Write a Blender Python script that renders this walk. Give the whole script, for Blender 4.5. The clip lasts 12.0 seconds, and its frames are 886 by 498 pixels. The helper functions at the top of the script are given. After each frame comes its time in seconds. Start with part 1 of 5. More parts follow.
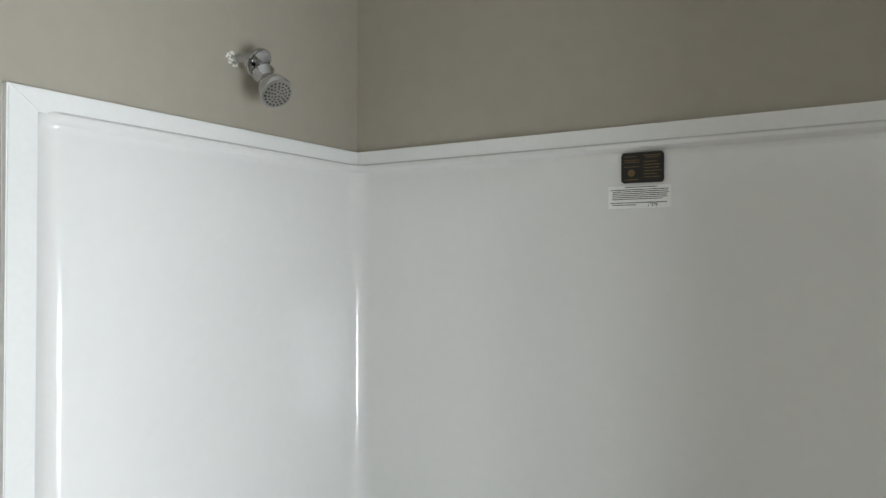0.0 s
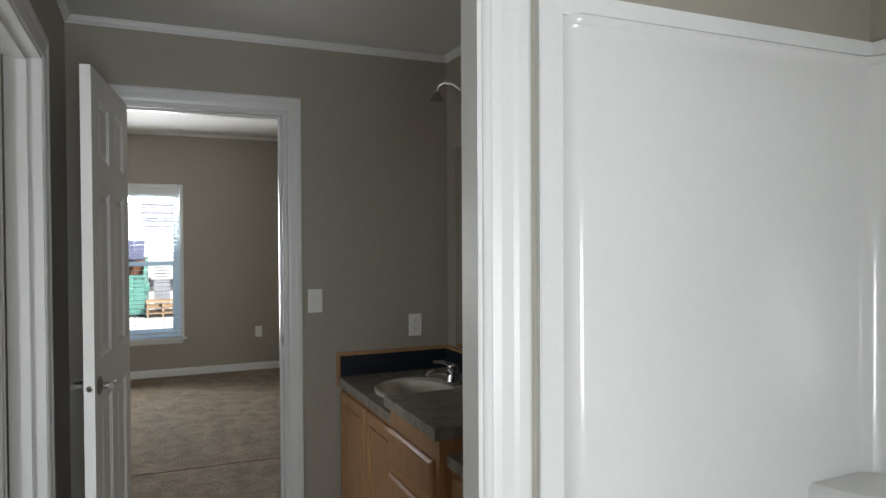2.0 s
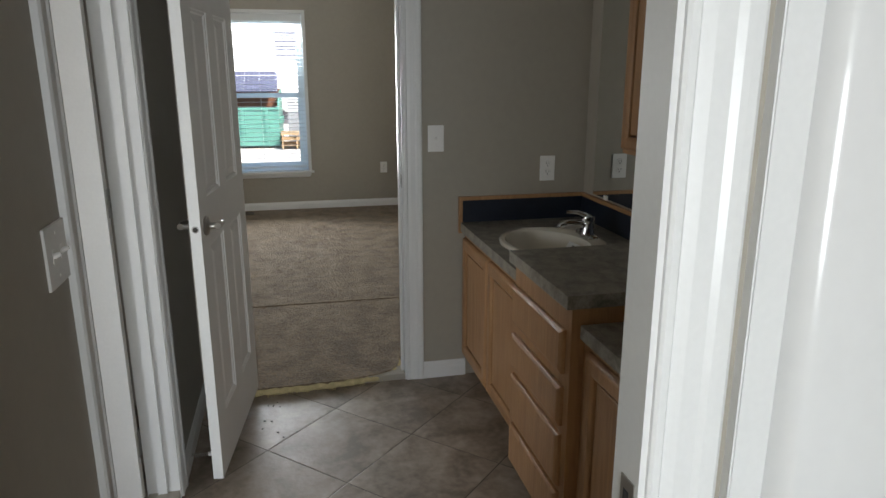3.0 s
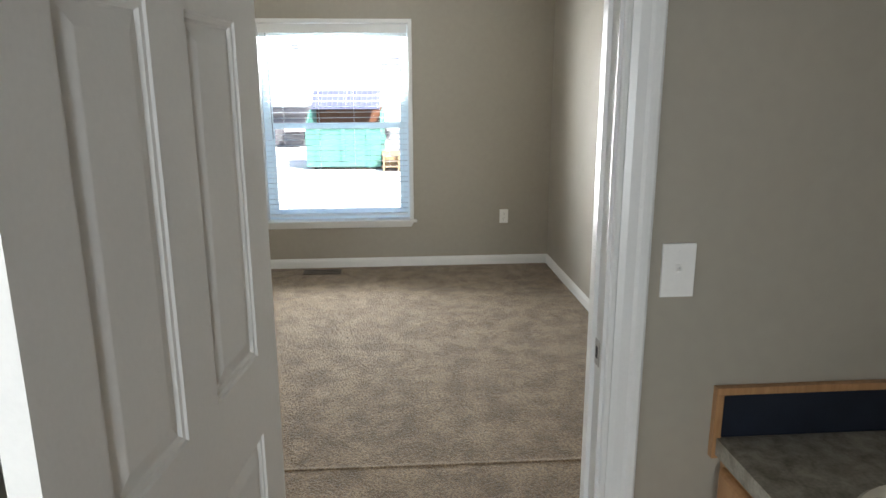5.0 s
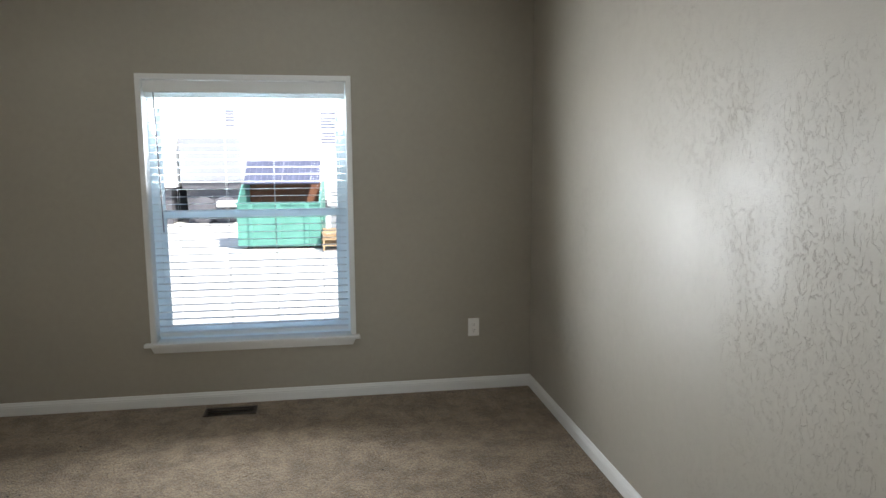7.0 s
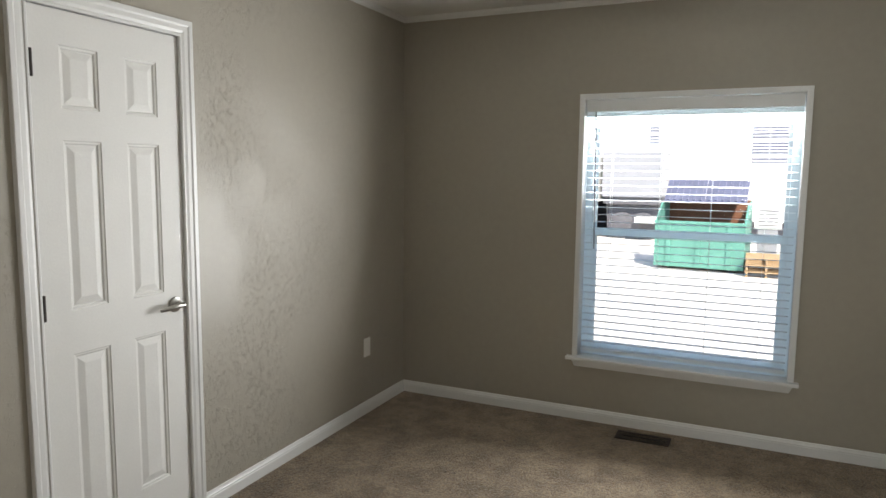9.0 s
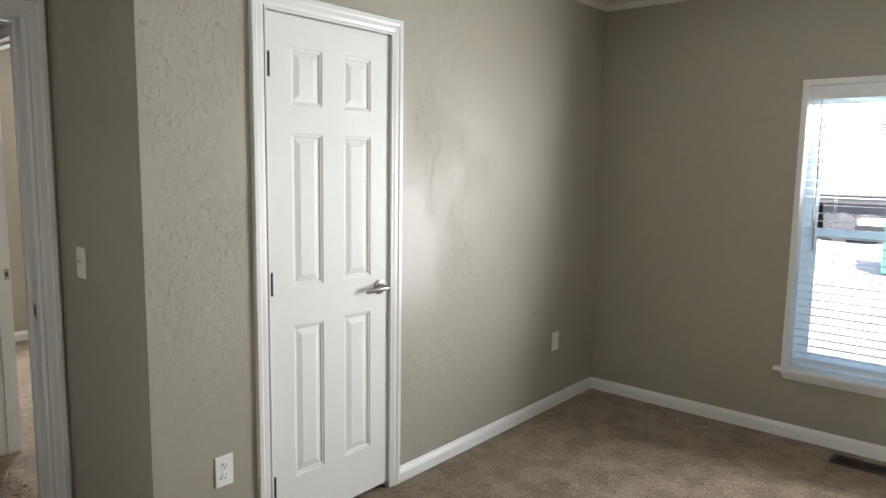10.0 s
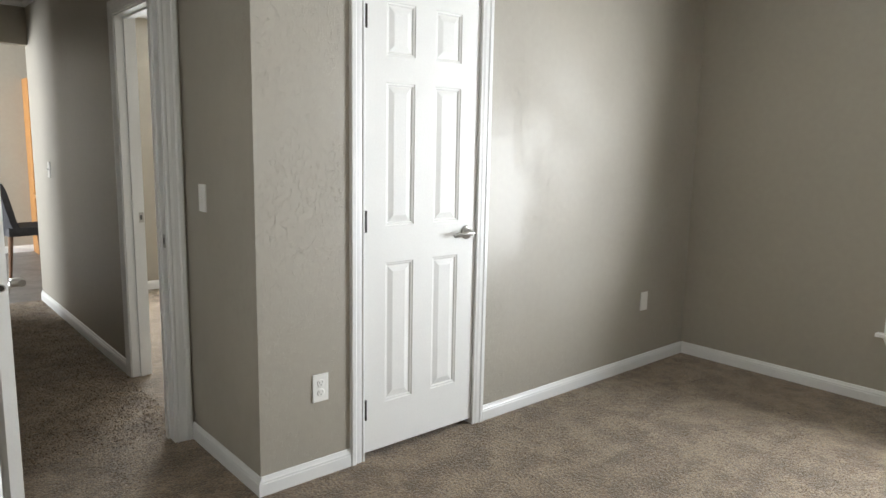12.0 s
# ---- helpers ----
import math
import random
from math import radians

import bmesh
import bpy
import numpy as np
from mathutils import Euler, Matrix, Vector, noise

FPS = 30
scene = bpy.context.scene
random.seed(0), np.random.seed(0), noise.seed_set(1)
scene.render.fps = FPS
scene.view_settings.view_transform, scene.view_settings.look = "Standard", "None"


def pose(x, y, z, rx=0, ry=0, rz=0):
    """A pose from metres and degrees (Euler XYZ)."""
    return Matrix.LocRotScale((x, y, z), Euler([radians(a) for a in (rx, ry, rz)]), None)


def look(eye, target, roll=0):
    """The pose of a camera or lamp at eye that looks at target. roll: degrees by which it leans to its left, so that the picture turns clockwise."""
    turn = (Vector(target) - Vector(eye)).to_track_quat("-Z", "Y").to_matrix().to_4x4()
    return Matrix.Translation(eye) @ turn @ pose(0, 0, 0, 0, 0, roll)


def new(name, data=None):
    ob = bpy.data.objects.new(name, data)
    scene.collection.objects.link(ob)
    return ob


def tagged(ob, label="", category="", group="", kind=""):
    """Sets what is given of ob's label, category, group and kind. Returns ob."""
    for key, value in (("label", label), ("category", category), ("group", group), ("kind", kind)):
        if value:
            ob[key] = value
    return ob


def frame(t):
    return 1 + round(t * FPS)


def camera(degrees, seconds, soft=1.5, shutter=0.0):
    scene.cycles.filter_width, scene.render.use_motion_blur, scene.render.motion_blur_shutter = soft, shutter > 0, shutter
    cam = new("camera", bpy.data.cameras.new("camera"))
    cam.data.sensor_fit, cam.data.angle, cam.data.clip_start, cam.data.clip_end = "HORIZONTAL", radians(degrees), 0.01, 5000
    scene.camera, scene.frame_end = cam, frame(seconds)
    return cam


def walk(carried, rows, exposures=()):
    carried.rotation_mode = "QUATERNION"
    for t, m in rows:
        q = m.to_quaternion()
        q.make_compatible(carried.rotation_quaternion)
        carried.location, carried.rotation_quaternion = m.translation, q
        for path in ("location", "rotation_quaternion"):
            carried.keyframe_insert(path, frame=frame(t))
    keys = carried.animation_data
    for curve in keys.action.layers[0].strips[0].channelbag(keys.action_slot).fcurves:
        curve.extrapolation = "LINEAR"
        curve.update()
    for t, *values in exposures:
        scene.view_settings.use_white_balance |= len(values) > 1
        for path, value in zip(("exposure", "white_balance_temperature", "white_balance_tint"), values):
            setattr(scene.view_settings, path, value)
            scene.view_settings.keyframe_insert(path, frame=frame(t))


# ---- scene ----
cam = camera(66.2, 12.0)
PATH = [
    (0, (0.476, 1.193, 1.583), (-0.592, 2.884, 1.601), 0.2),
    (0.5, (0.466, 1.188, 1.545), (-0.838, 2.702, 1.624), 0.2),
    (1, (0.434, 1.130, 1.508), (-1.071, 2.443, 1.603), 0.2),
    (1.5, (0.39, 1.101, 1.482), (-1.303, 2.163, 1.561), -0.3),
    (2, (0.344, 1.108, 1.43), (-1.49, 1.905, 1.397), -0.3),
    (2.5, (0.237, 1.136, 1.405), (-1.647, 1.726, 1.084), 0.0),
    (2.7, (0.141, 1.175, 1.406), (-1.746, 1.7, 0.997), -0.0),
    (4.3, (-0.922, 1.299, 1.473), (-2.799, 1.475, 0.805), -0.4),
    (4.5, (-1.116, 1.296, 1.493), (-3.015, 1.461, 0.886), -0.5),
    (5, (-1.667, 1.273, 1.501), (-3.605, 1.419, 1.03), -0.2),
    (5.5, (-2.146, 1.302, 1.52), (-4.101, 1.483, 1.139), -0.0),
    (6, (-2.572, 1.323, 1.464), (-4.527, 1.623, 1.165), -0.2),
    (6.5, (-2.86, 1.352, 1.494), (-4.805, 1.724, 1.214), -0.2),
    (8.5, (-3.162, 1.224, 1.539), (-5.095, 0.756, 1.32), 0.1),
    (9, (-3.164, 1.218, 1.536), (-4.968, 0.385, 1.308), 0.6),
    (9.5, (-3.148, 1.202, 1.534), (-4.811, 0.117, 1.292), 0.7),
    (10, (-3.138, 1.184, 1.526), (-4.649, -0.101, 1.274), 0.9),
    (10.5, (-3.131, 1.179, 1.533), (-4.504, -0.251, 1.27), 1.1),
    (11, (-3.12, 1.188, 1.528), (-4.382, -0.34, 1.263), 1.2),
    (11.5, (-3.127, 1.273, 1.462), (-4.335, -0.296, 1.182), 1.1),
    (12, (-3.071, 1.365, 1.378), (-4.364, -0.13, 1.074), 1.1),
]
EXPOSURES = [
    (0, 1.22, 6500, 10), (1.0, 1.12, 6500, 10), (2.0, 0.93, 6600, 11), (2.7, 0.9, 6650, 11), (4.3, 2.0, 6550, 10), (5.0, 1.85, 6550, 10), (5.5, 1.8, 6400, 10),
    (6.5, 1.2, 6350, 10), (8.5, 1.22, 6850, 10), (9.2, 1.0, 6800, 11), (9.7, 1.25, 6750, 11), (10.5, 1.75, 6450, 10), (12, 1.8, 6430, 10),
]
walk(cam, [(t, look(eye, target, roll)) for t, eye, target, roll in PATH], EXPOSURES)


# ---- world and light ----
world = bpy.data.worlds.new("world")
scene.world = world
world.use_nodes = True
wn = world.node_tree.nodes
sky = wn.new("ShaderNodeTexSky")
sky.sky_type = "NISHITA"
sky.sun_disc = False
sky.sun_elevation = radians(52)
sky.sun_rotation = radians(60)
wn["Background"].inputs[1].default_value = 0.15
world.node_tree.links.new(sky.outputs[0], wn["Background"].inputs[0])

sun_data = bpy.data.lights.new("sun", "SUN")
sun_data.energy, sun_data.angle, sun_data.color = 4.2, radians(0.53), (1.0, 0.95, 0.88)
sun = new("sun", sun_data)
sun.matrix_world = look((0, 0, 0), (-0.55, -0.45, -0.9))


def window_light(name, eye, target, w, h, power, colour=(0.93, 0.97, 1.0), spread=180):
    data = bpy.data.lights.new(name, "AREA")
    data.shape, data.size, data.size_y, data.energy, data.color = "RECTANGLE", w, h, power, colour
    data.spread = radians(spread)
    ob = new(name, data)
    ob.matrix_world = look(eye, target)
    return ob


window_light("bedroom_window_light", (-7.235, 0.84, 1.19), (-3.0, 0.84, 2.1), 1.1, 1.4, 35, spread=150)
window_light("bath_window_light", (1.68, 1.2, 1.05), (-1.0, 1.2, 1.3), 0.86, 0.8, 22, (0.86, 0.94, 1.0))
# Fill from an unseen source, added to brighten the side door and vanity.
window_light("side_room_fill", (-1.05, -0.78, 1.05), (-2.1, 0.9, 0.6), 0.6, 0.8, 9)
window_light("spare_room_window_light", (-5.8, -4.95, 1.4), (-5.8, -2.0, 1.4), 1.1, 1.2, 42)
window_light("living_window_light", (-1.1, -6.6, 1.4), (-6.0, -6.8, 1.4), 1.4, 1.2, 66)


# ---- materials ----
def mat(name, colour, rough=0.6, metal=0.0, vary=0.06, scale=6.0, bump=0.0, bump_scale=200.0, coat=0.0):
    m = bpy.data.materials.new(name)
    m.use_nodes = True
    n, l = m.node_tree.nodes, m.node_tree.links
    b = n["Principled BSDF"]
    b.inputs["Roughness"].default_value, b.inputs["Metallic"].default_value = rough, metal
    b.inputs["Coat Weight"].default_value = coat
    tc = n.new("ShaderNodeTexCoord")
    big, fine = n.new("ShaderNodeTexNoise"), n.new("ShaderNodeTexNoise")
    big.inputs["Scale"].default_value, fine.inputs["Scale"].default_value = scale, scale * 18
    big.inputs["Detail"].default_value = 4
    for t in (big, fine):
        l.new(tc.outputs["Object"], t.inputs["Vector"])
    add = n.new("ShaderNodeMath")
    add.operation = "ADD"
    l.new(big.outputs["Fac"], add.inputs[0])
    l.new(fine.outputs["Fac"], add.inputs[1])
    ramp = n.new("ShaderNodeValToRGB")
    ramp.color_ramp.elements[0].position, ramp.color_ramp.elements[1].position = 0.35, 0.65
    half = n.new("ShaderNodeMath")
    half.operation = "MULTIPLY"
    half.inputs[1].default_value = 0.5
    l.new(add.outputs[0], half.inputs[0])
    l.new(half.outputs[0], ramp.inputs[0])
    ramp.color_ramp.elements[0].color = (*[c * (1 - vary) for c in colour], 1)
    ramp.color_ramp.elements[1].color = (*[min(1, c * (1 + vary)) for c in colour], 1)
    l.new(ramp.outputs[0], b.inputs["Base Color"])
    if bump:
        bn, bt = n.new("ShaderNodeBump"), n.new("ShaderNodeTexNoise")
        bt.inputs["Scale"].default_value = bump_scale
        bt.inputs["Detail"].default_value = 3
        l.new(tc.outputs["Object"], bt.inputs["Vector"])
        bn.inputs["Distance"].default_value = bump
        l.new(bt.outputs["Fac"], bn.inputs["Height"])
        l.new(bn.outputs[0], b.inputs["Normal"])
    return m


WALL = (0.355, 0.325, 0.27)
M_WALL = mat("smooth_wall_paint", WALL, 0.5, vary=0.03, scale=1.5, bump=0.0004, bump_scale=60)
M_CEIL = mat("ceiling_paint", (0.74, 0.73, 0.7), 0.7, vary=0.02, bump=0.0006, bump_scale=90)
M_TRIM = mat("white_trim_paint", (0.74, 0.74, 0.725), 0.32, vary=0.02, bump=0.0002, bump_scale=40)
M_DOOR = mat("white_door_paint", (0.77, 0.765, 0.74), 0.55, vary=0.02, bump=0.0003, bump_scale=120)
M_GEL = mat("white_gelcoat", (0.71, 0.705, 0.69), 0.2, vary=0.015, scale=2, bump=0.0015, bump_scale=3, coat=0.4)
M_PLASTIC = mat("white_plastic", (0.82, 0.81, 0.78), 0.35, vary=0.02)
M_SLOT = mat("dark_slot", (0.03, 0.03, 0.03), 0.7)
M_CHROME = mat("chrome", (0.55, 0.55, 0.56), 0.06, 1.0, vary=0.02)
M_NICKEL = mat("satin_nickel", (0.4, 0.385, 0.36), 0.3, 1.0, vary=0.05)
M_HINGE = mat("dark_bronze_hinge", (0.06, 0.055, 0.05), 0.4, 0.8, vary=0.1)
M_BONE = mat("bone_porcelain", (0.74, 0.69, 0.58), 0.12, vary=0.015, coat=0.4)
M_NAVY = mat("navy_laminate", (0.012, 0.016, 0.026), 0.35, vary=0.2, scale=20)
M_PAPER = mat("paper_label", (0.82, 0.82, 0.8), 0.6, vary=0.02)
M_INK = mat("black_ink", (0.03, 0.03, 0.03), 0.6)
M_GOLD = mat("gold_print", (0.16, 0.11, 0.05), 0.4, 0.5)
M_BLACKPLATE = mat("black_label", (0.012, 0.01, 0.009), 0.3)
M_BLIND = mat("white_vinyl_blind", (0.8, 0.81, 0.82), 0.4, vary=0.02)
M_VINYL = mat("white_vinyl_window", (0.78, 0.8, 0.82), 0.35, vary=0.02)
M_VENT = mat("brown_metal_register", (0.045, 0.032, 0.023), 0.45, 0.3, vary=0.15)
M_CONCRETE = mat("pale_concrete", (0.6, 0.57, 0.52), 0.9, vary=0.12, scale=0.6, bump=0.01, bump_scale=30)
M_SIDING = mat("white_siding", (0.8, 0.8, 0.78), 0.6, vary=0.03)
M_GREEN = mat("green_painted_steel", (0.11, 0.3, 0.24), 0.5, vary=0.15, scale=3)
M_LID = mat("dark_plastic_lid", (0.11, 0.12, 0.18), 0.4, vary=0.2, scale=5)
M_RUST = mat("rusty_inner_steel", (0.2, 0.09, 0.05), 0.8, vary=0.3, scale=4)
# Dark wheels and frames; also the shade under homes and trailer, flare-lightened.
M_DARK = mat("dark_parts_and_shade", (0.11, 0.11, 0.12), 0.8, vary=0.2)
M_PALLET = mat("pallet_wood", (0.4, 0.28, 0.16), 0.8, vary=0.2, scale=8)
M_GREYTRAILER = mat("grey_trailer_panel", (0.3, 0.31, 0.33), 0.5, vary=0.04)
M_FABRIC = mat("charcoal_fabric", (0.06, 0.06, 0.065), 0.9, vary=0.15, scale=30, bump=0.001, bump_scale=400)
M_ORANGE = mat("orange_stained_pine", (0.42, 0.2, 0.06), 0.45, vary=0.12, scale=8)
M_LEG = mat("brown_chair_leg", (0.16, 0.08, 0.04), 0.45, vary=0.15, scale=20)
M_FRAY = mat("frayed_carpet_backing", (0.55, 0.46, 0.25), 0.95, vary=0.25, scale=40, bump=0.004, bump_scale=150)
M_PATCH = mat("torn_caulk", (0.75, 0.74, 0.7), 0.8, vary=0.05)


def textured_wall_material(name, depth, gate0, gate1):
    """Greige paint over a hand-trowelled texture: raised worm-like ridges with smooth patches between."""
    m = mat(name, WALL, 0.42, vary=0.03, scale=1.5)
    n, l = m.node_tree.nodes, m.node_tree.links
    b = n["Principled BSDF"]
    tc = n.new("ShaderNodeTexCoord")
    warp, ridge, mask, fine = (n.new("ShaderNodeTexNoise") for _ in range(4))
    for t, s, d in ((warp, 34, 2), (ridge, 62, 2.5), (mask, 1.7, 4), (fine, 120, 3)):
        t.inputs["Scale"].default_value, t.inputs["Detail"].default_value = s, d
        l.new(tc.outputs["Object"], t.inputs["Vector"])
    tall = n.new("ShaderNodeMapping")
    tall.inputs["Scale"].default_value = (1.0, 1.0, 0.48)
    l.new(tc.outputs["Object"], tall.inputs["Vector"])
    l.new(tall.outputs[0], ridge.inputs["Vector"])
    ridge.inputs["Distortion"].default_value = 0.8
    band = n.new("ShaderNodeValToRGB")
    e = band.color_ramp.elements
    e[0].position, e[0].color = 0.485, (0, 0, 0, 1)
    e[1].position, e[1].color = 0.515, (0, 0, 0, 1)
    mid = e.new(0.5)
    mid.color = (1, 1, 1, 1)
    l.new(ridge.outputs["Fac"], band.inputs[0])
    gate = n.new("ShaderNodeValToRGB")
    gate.color_ramp.elements[0].position, gate.color_ramp.elements[1].position = gate0, gate1
    l.new(mask.outputs["Fac"], gate.inputs[0])
    mul = n.new("ShaderNodeMath")
    mul.operation = "MULTIPLY"
    l.new(band.outputs[0], mul.inputs[0])
    l.new(gate.outputs[0], mul.inputs[1])
    broken = n.new("ShaderNodeValToRGB")
    broken.color_ramp.elements[0].position, broken.color_ramp.elements[1].position = 0.42, 0.5
    l.new(warp.outputs["Fac"], broken.inputs[0])
    mul2 = n.new("ShaderNodeMath")
    mul2.operation = "MULTIPLY"
    l.new(mul.outputs[0], mul2.inputs[0])
    l.new(broken.outputs[0], mul2.inputs[1])
    mul = mul2
    b.inputs["Specular IOR Level"].default_value = 0.7
    gloss = n.new("ShaderNodeMapRange")
    gloss.inputs["From Min"].default_value, gloss.inputs["From Max"].default_value = 0.4, 0.6
    gloss.inputs["To Min"].default_value, gloss.inputs["To Max"].default_value = 0.45, 0.6
    l.new(mask.outputs["Fac"], gloss.inputs["Value"])
    l.new(gloss.outputs[0], b.inputs["Roughness"])
    small = n.new("ShaderNodeMath")
    small.operation = "MULTIPLY_ADD"
    small.inputs[1].default_value = 0.26
    l.new(fine.outputs["Fac"], small.inputs[0])
    l.new(mul.outputs[0], small.inputs[2])
    bn = n.new("ShaderNodeBump")
    bn.inputs["Distance"].default_value = depth
    l.new(small.outputs[0], bn.inputs["Height"])
    l.new(bn.outputs[0], b.inputs["Normal"])
    return m


M_TEX = textured_wall_material("textured_wall_paint", 0.0022, 0.38, 0.6)
M_TEX_LIGHT = textured_wall_material("lightly_textured_wall_paint", 0.0016, 0.42, 0.6)


def carpet_material():
    m = mat("beige_cut_pile_carpet", (0.235, 0.175, 0.125), 0.95, vary=0.0)
    n, l = m.node_tree.nodes, m.node_tree.links
    b = n["Principled BSDF"]
    b.inputs["Sheen Weight"].default_value = 0.25
    tc = n.new("ShaderNodeTexCoord")
    patch, tuft, fibre = (n.new("ShaderNodeTexNoise") for _ in range(3))
    for t, s, d in ((patch, 6.5, 9), (tuft, 60, 4), (fibre, 115, 4)):
        t.inputs["Scale"].default_value, t.inputs["Detail"].default_value = s, d
        l.new(tc.outputs["Object"], t.inputs["Vector"])
    r1, r2 = n.new("ShaderNodeValToRGB"), n.new("ShaderNodeValToRGB")
    r1.color_ramp.elements[0].position, r1.color_ramp.elements[1].position = 0.41, 0.59
    patch.inputs["Roughness"].default_value = 0.62
    r1.color_ramp.elements[0].color = (0.165, 0.116, 0.071, 1)
    r1.color_ramp.elements[1].color = (0.275, 0.204, 0.131, 1)
    l.new(patch.outputs["Fac"], r1.inputs[0])
    r2.color_ramp.elements[0].position, r2.color_ramp.elements[1].position = 0.41, 0.6
    r2.color_ramp.elements[0].color = (0.66, 0.66, 0.66, 1)
    r2.color_ramp.elements[1].color = (1.22, 1.22, 1.22, 1)
    l.new(fibre.outputs["Fac"], r2.inputs[0])
    mx = n.new("ShaderNodeMix")
    mx.data_type, mx.blend_type = "RGBA", "MULTIPLY"
    mx.inputs[0].default_value = 1.0
    l.new(r1.outputs[0], mx.inputs[6])
    l.new(r2.outputs[0], mx.inputs[7])
    l.new(mx.outputs[2], b.inputs["Base Color"])
    add = n.new("ShaderNodeMath")
    add.operation = "MULTIPLY_ADD"
    add.inputs[1].default_value = 0.6
    l.new(tuft.outputs["Fac"], add.inputs[0])
    l.new(fibre.outputs["Fac"], add.inputs[2])
    bn = n.new("ShaderNodeBump")
    bn.inputs["Distance"].default_value = 0.009
    l.new(add.outputs[0], bn.inputs["Height"])
    l.new(bn.outputs[0], b.inputs["Normal"])
    return m


M_CARPET = carpet_material()


def pile_material():
    """Single yarn tufts, each of its own shade, over the same trodden patches."""
    m = carpet_material()
    m.name = "carpet_yarn"
    n, l = m.node_tree.nodes, m.node_tree.links
    b = n["Principled BSDF"]
    geo, ramp, mx = n.new("ShaderNodeNewGeometry"), n.new("ShaderNodeValToRGB"), n.new("ShaderNodeMix")
    mx.data_type, mx.blend_type = "RGBA", "MULTIPLY"
    mx.inputs[0].default_value = 1.0
    ramp.color_ramp.elements[0].color, ramp.color_ramp.elements[1].color = (0.8, 0.79, 0.77, 1), (1.5, 1.46, 1.4, 1)
    l.new(geo.outputs["Random Per Island"], ramp.inputs[0])
    old = b.inputs["Base Color"].links[0].from_socket
    l.new(old, mx.inputs[6])
    l.new(ramp.outputs[0], mx.inputs[7])
    l.new(mx.outputs[2], b.inputs["Base Color"])
    return m


M_YARN = pile_material()


def oak_material():
    m = mat("honey_oak", (0.4, 0.23, 0.1), 0.4, vary=0.0)
    n, l = m.node_tree.nodes, m.node_tree.links
    b = n["Principled BSDF"]
    tc, mp = n.new("ShaderNodeTexCoord"), n.new("ShaderNodeMapping")
    mp.inputs["Scale"].default_value = (15, 15, 1.0)
    info = n.new("ShaderNodeObjectInfo")
    l.new(tc.outputs["Object"], mp.inputs["Vector"])
    far = n.new("ShaderNodeMath")
    far.operation = "MULTIPLY"
    far.inputs[1].default_value = 37.0
    l.new(info.outputs["Random"], far.inputs[0])
    l.new(far.outputs[0], mp.inputs["Location"])
    g, p = n.new("ShaderNodeTexNoise"), n.new("ShaderNodeTexNoise")
    g.inputs["Scale"].default_value, g.inputs["Detail"].default_value, g.inputs["Distortion"].default_value = 3.0, 6, 1.2
    p.inputs["Scale"].default_value, p.inputs["Detail"].default_value = 26, 3
    l.new(mp.outputs[0], g.inputs["Vector"])
    l.new(mp.outputs[0], p.inputs["Vector"])
    r = n.new("ShaderNodeValToRGB")
    r.color_ramp.elements[0].position, r.color_ramp.elements[1].position = 0.33, 0.66
    r.color_ramp.elements[0].color, r.color_ramp.elements[1].color = (0.335, 0.172, 0.076, 1), (0.43, 0.24, 0.112, 1)
    l.new(g.outputs["Fac"], r.inputs[0])
    l.new(r.outputs[0], b.inputs["Base Color"])
    bn = n.new("ShaderNodeBump")
    bn.inputs["Distance"].default_value = 0.0006
    l.new(p.outputs["Fac"], bn.inputs["Height"])
    l.new(bn.outputs[0], b.inputs["Normal"])
    return m


M_OAK = oak_material()


def mottled(name, dark, light, rough, scale, bump=0.0):
    m = mat(name, dark, rough, vary=0.0, bump=bump, bump_scale=scale * 9)
    n, l = m.node_tree.nodes, m.node_tree.links
    tc = n.new("ShaderNodeTexCoord")
    info = n.new("ShaderNodeObjectInfo")
    off = n.new("ShaderNodeVectorMath")
    l.new(tc.outputs["Object"], off.inputs[0])
    l.new(info.outputs["Random"], off.inputs[1])
    a, v = n.new("ShaderNodeTexNoise"), n.new("ShaderNodeTexNoise")
    a.inputs["Scale"].default_value, a.inputs["Detail"].default_value, a.inputs["Distortion"].default_value = scale, 6, 0.6
    v.inputs["Scale"].default_value, v.inputs["Detail"].default_value = scale * 6, 4
    l.new(off.outputs[0], a.inputs["Vector"])
    l.new(off.outputs[0], v.inputs["Vector"])
    s = n.new("ShaderNodeMath")
    s.operation = "MULTIPLY_ADD"
    s.inputs[1].default_value = 0.4
    l.new(v.outputs["Fac"], s.inputs[0])
    l.new(a.outputs["Fac"], s.inputs[2])
    r = n.new("ShaderNodeValToRGB")
    r.color_ramp.elements[0].position, r.color_ramp.elements[1].position = 0.5, 0.9
    r.color_ramp.elements[0].color, r.color_ramp.elements[1].color = (*dark, 1), (*light, 1)
    l.new(s.outputs[0], r.inputs[0])
    l.new(r.outputs[0], n["Principled BSDF"].inputs["Base Color"])
    return m


M_TILE = mottled("grey_brown_vinyl_tile", (0.14, 0.108, 0.08), (0.36, 0.3, 0.24), 0.38, 6.0, 0.0008)
M_GROUT = mat("dark_tile_joint", (0.05, 0.042, 0.036), 0.8)
M_LAM = mottled("grey_stone_laminate", (0.13, 0.118, 0.094), (0.33, 0.305, 0.255), 0.33, 22.0)
M_PLANK = mottled("grey_vinyl_plank", (0.1, 0.095, 0.09), (0.2, 0.19, 0.18), 0.4, 4.0)


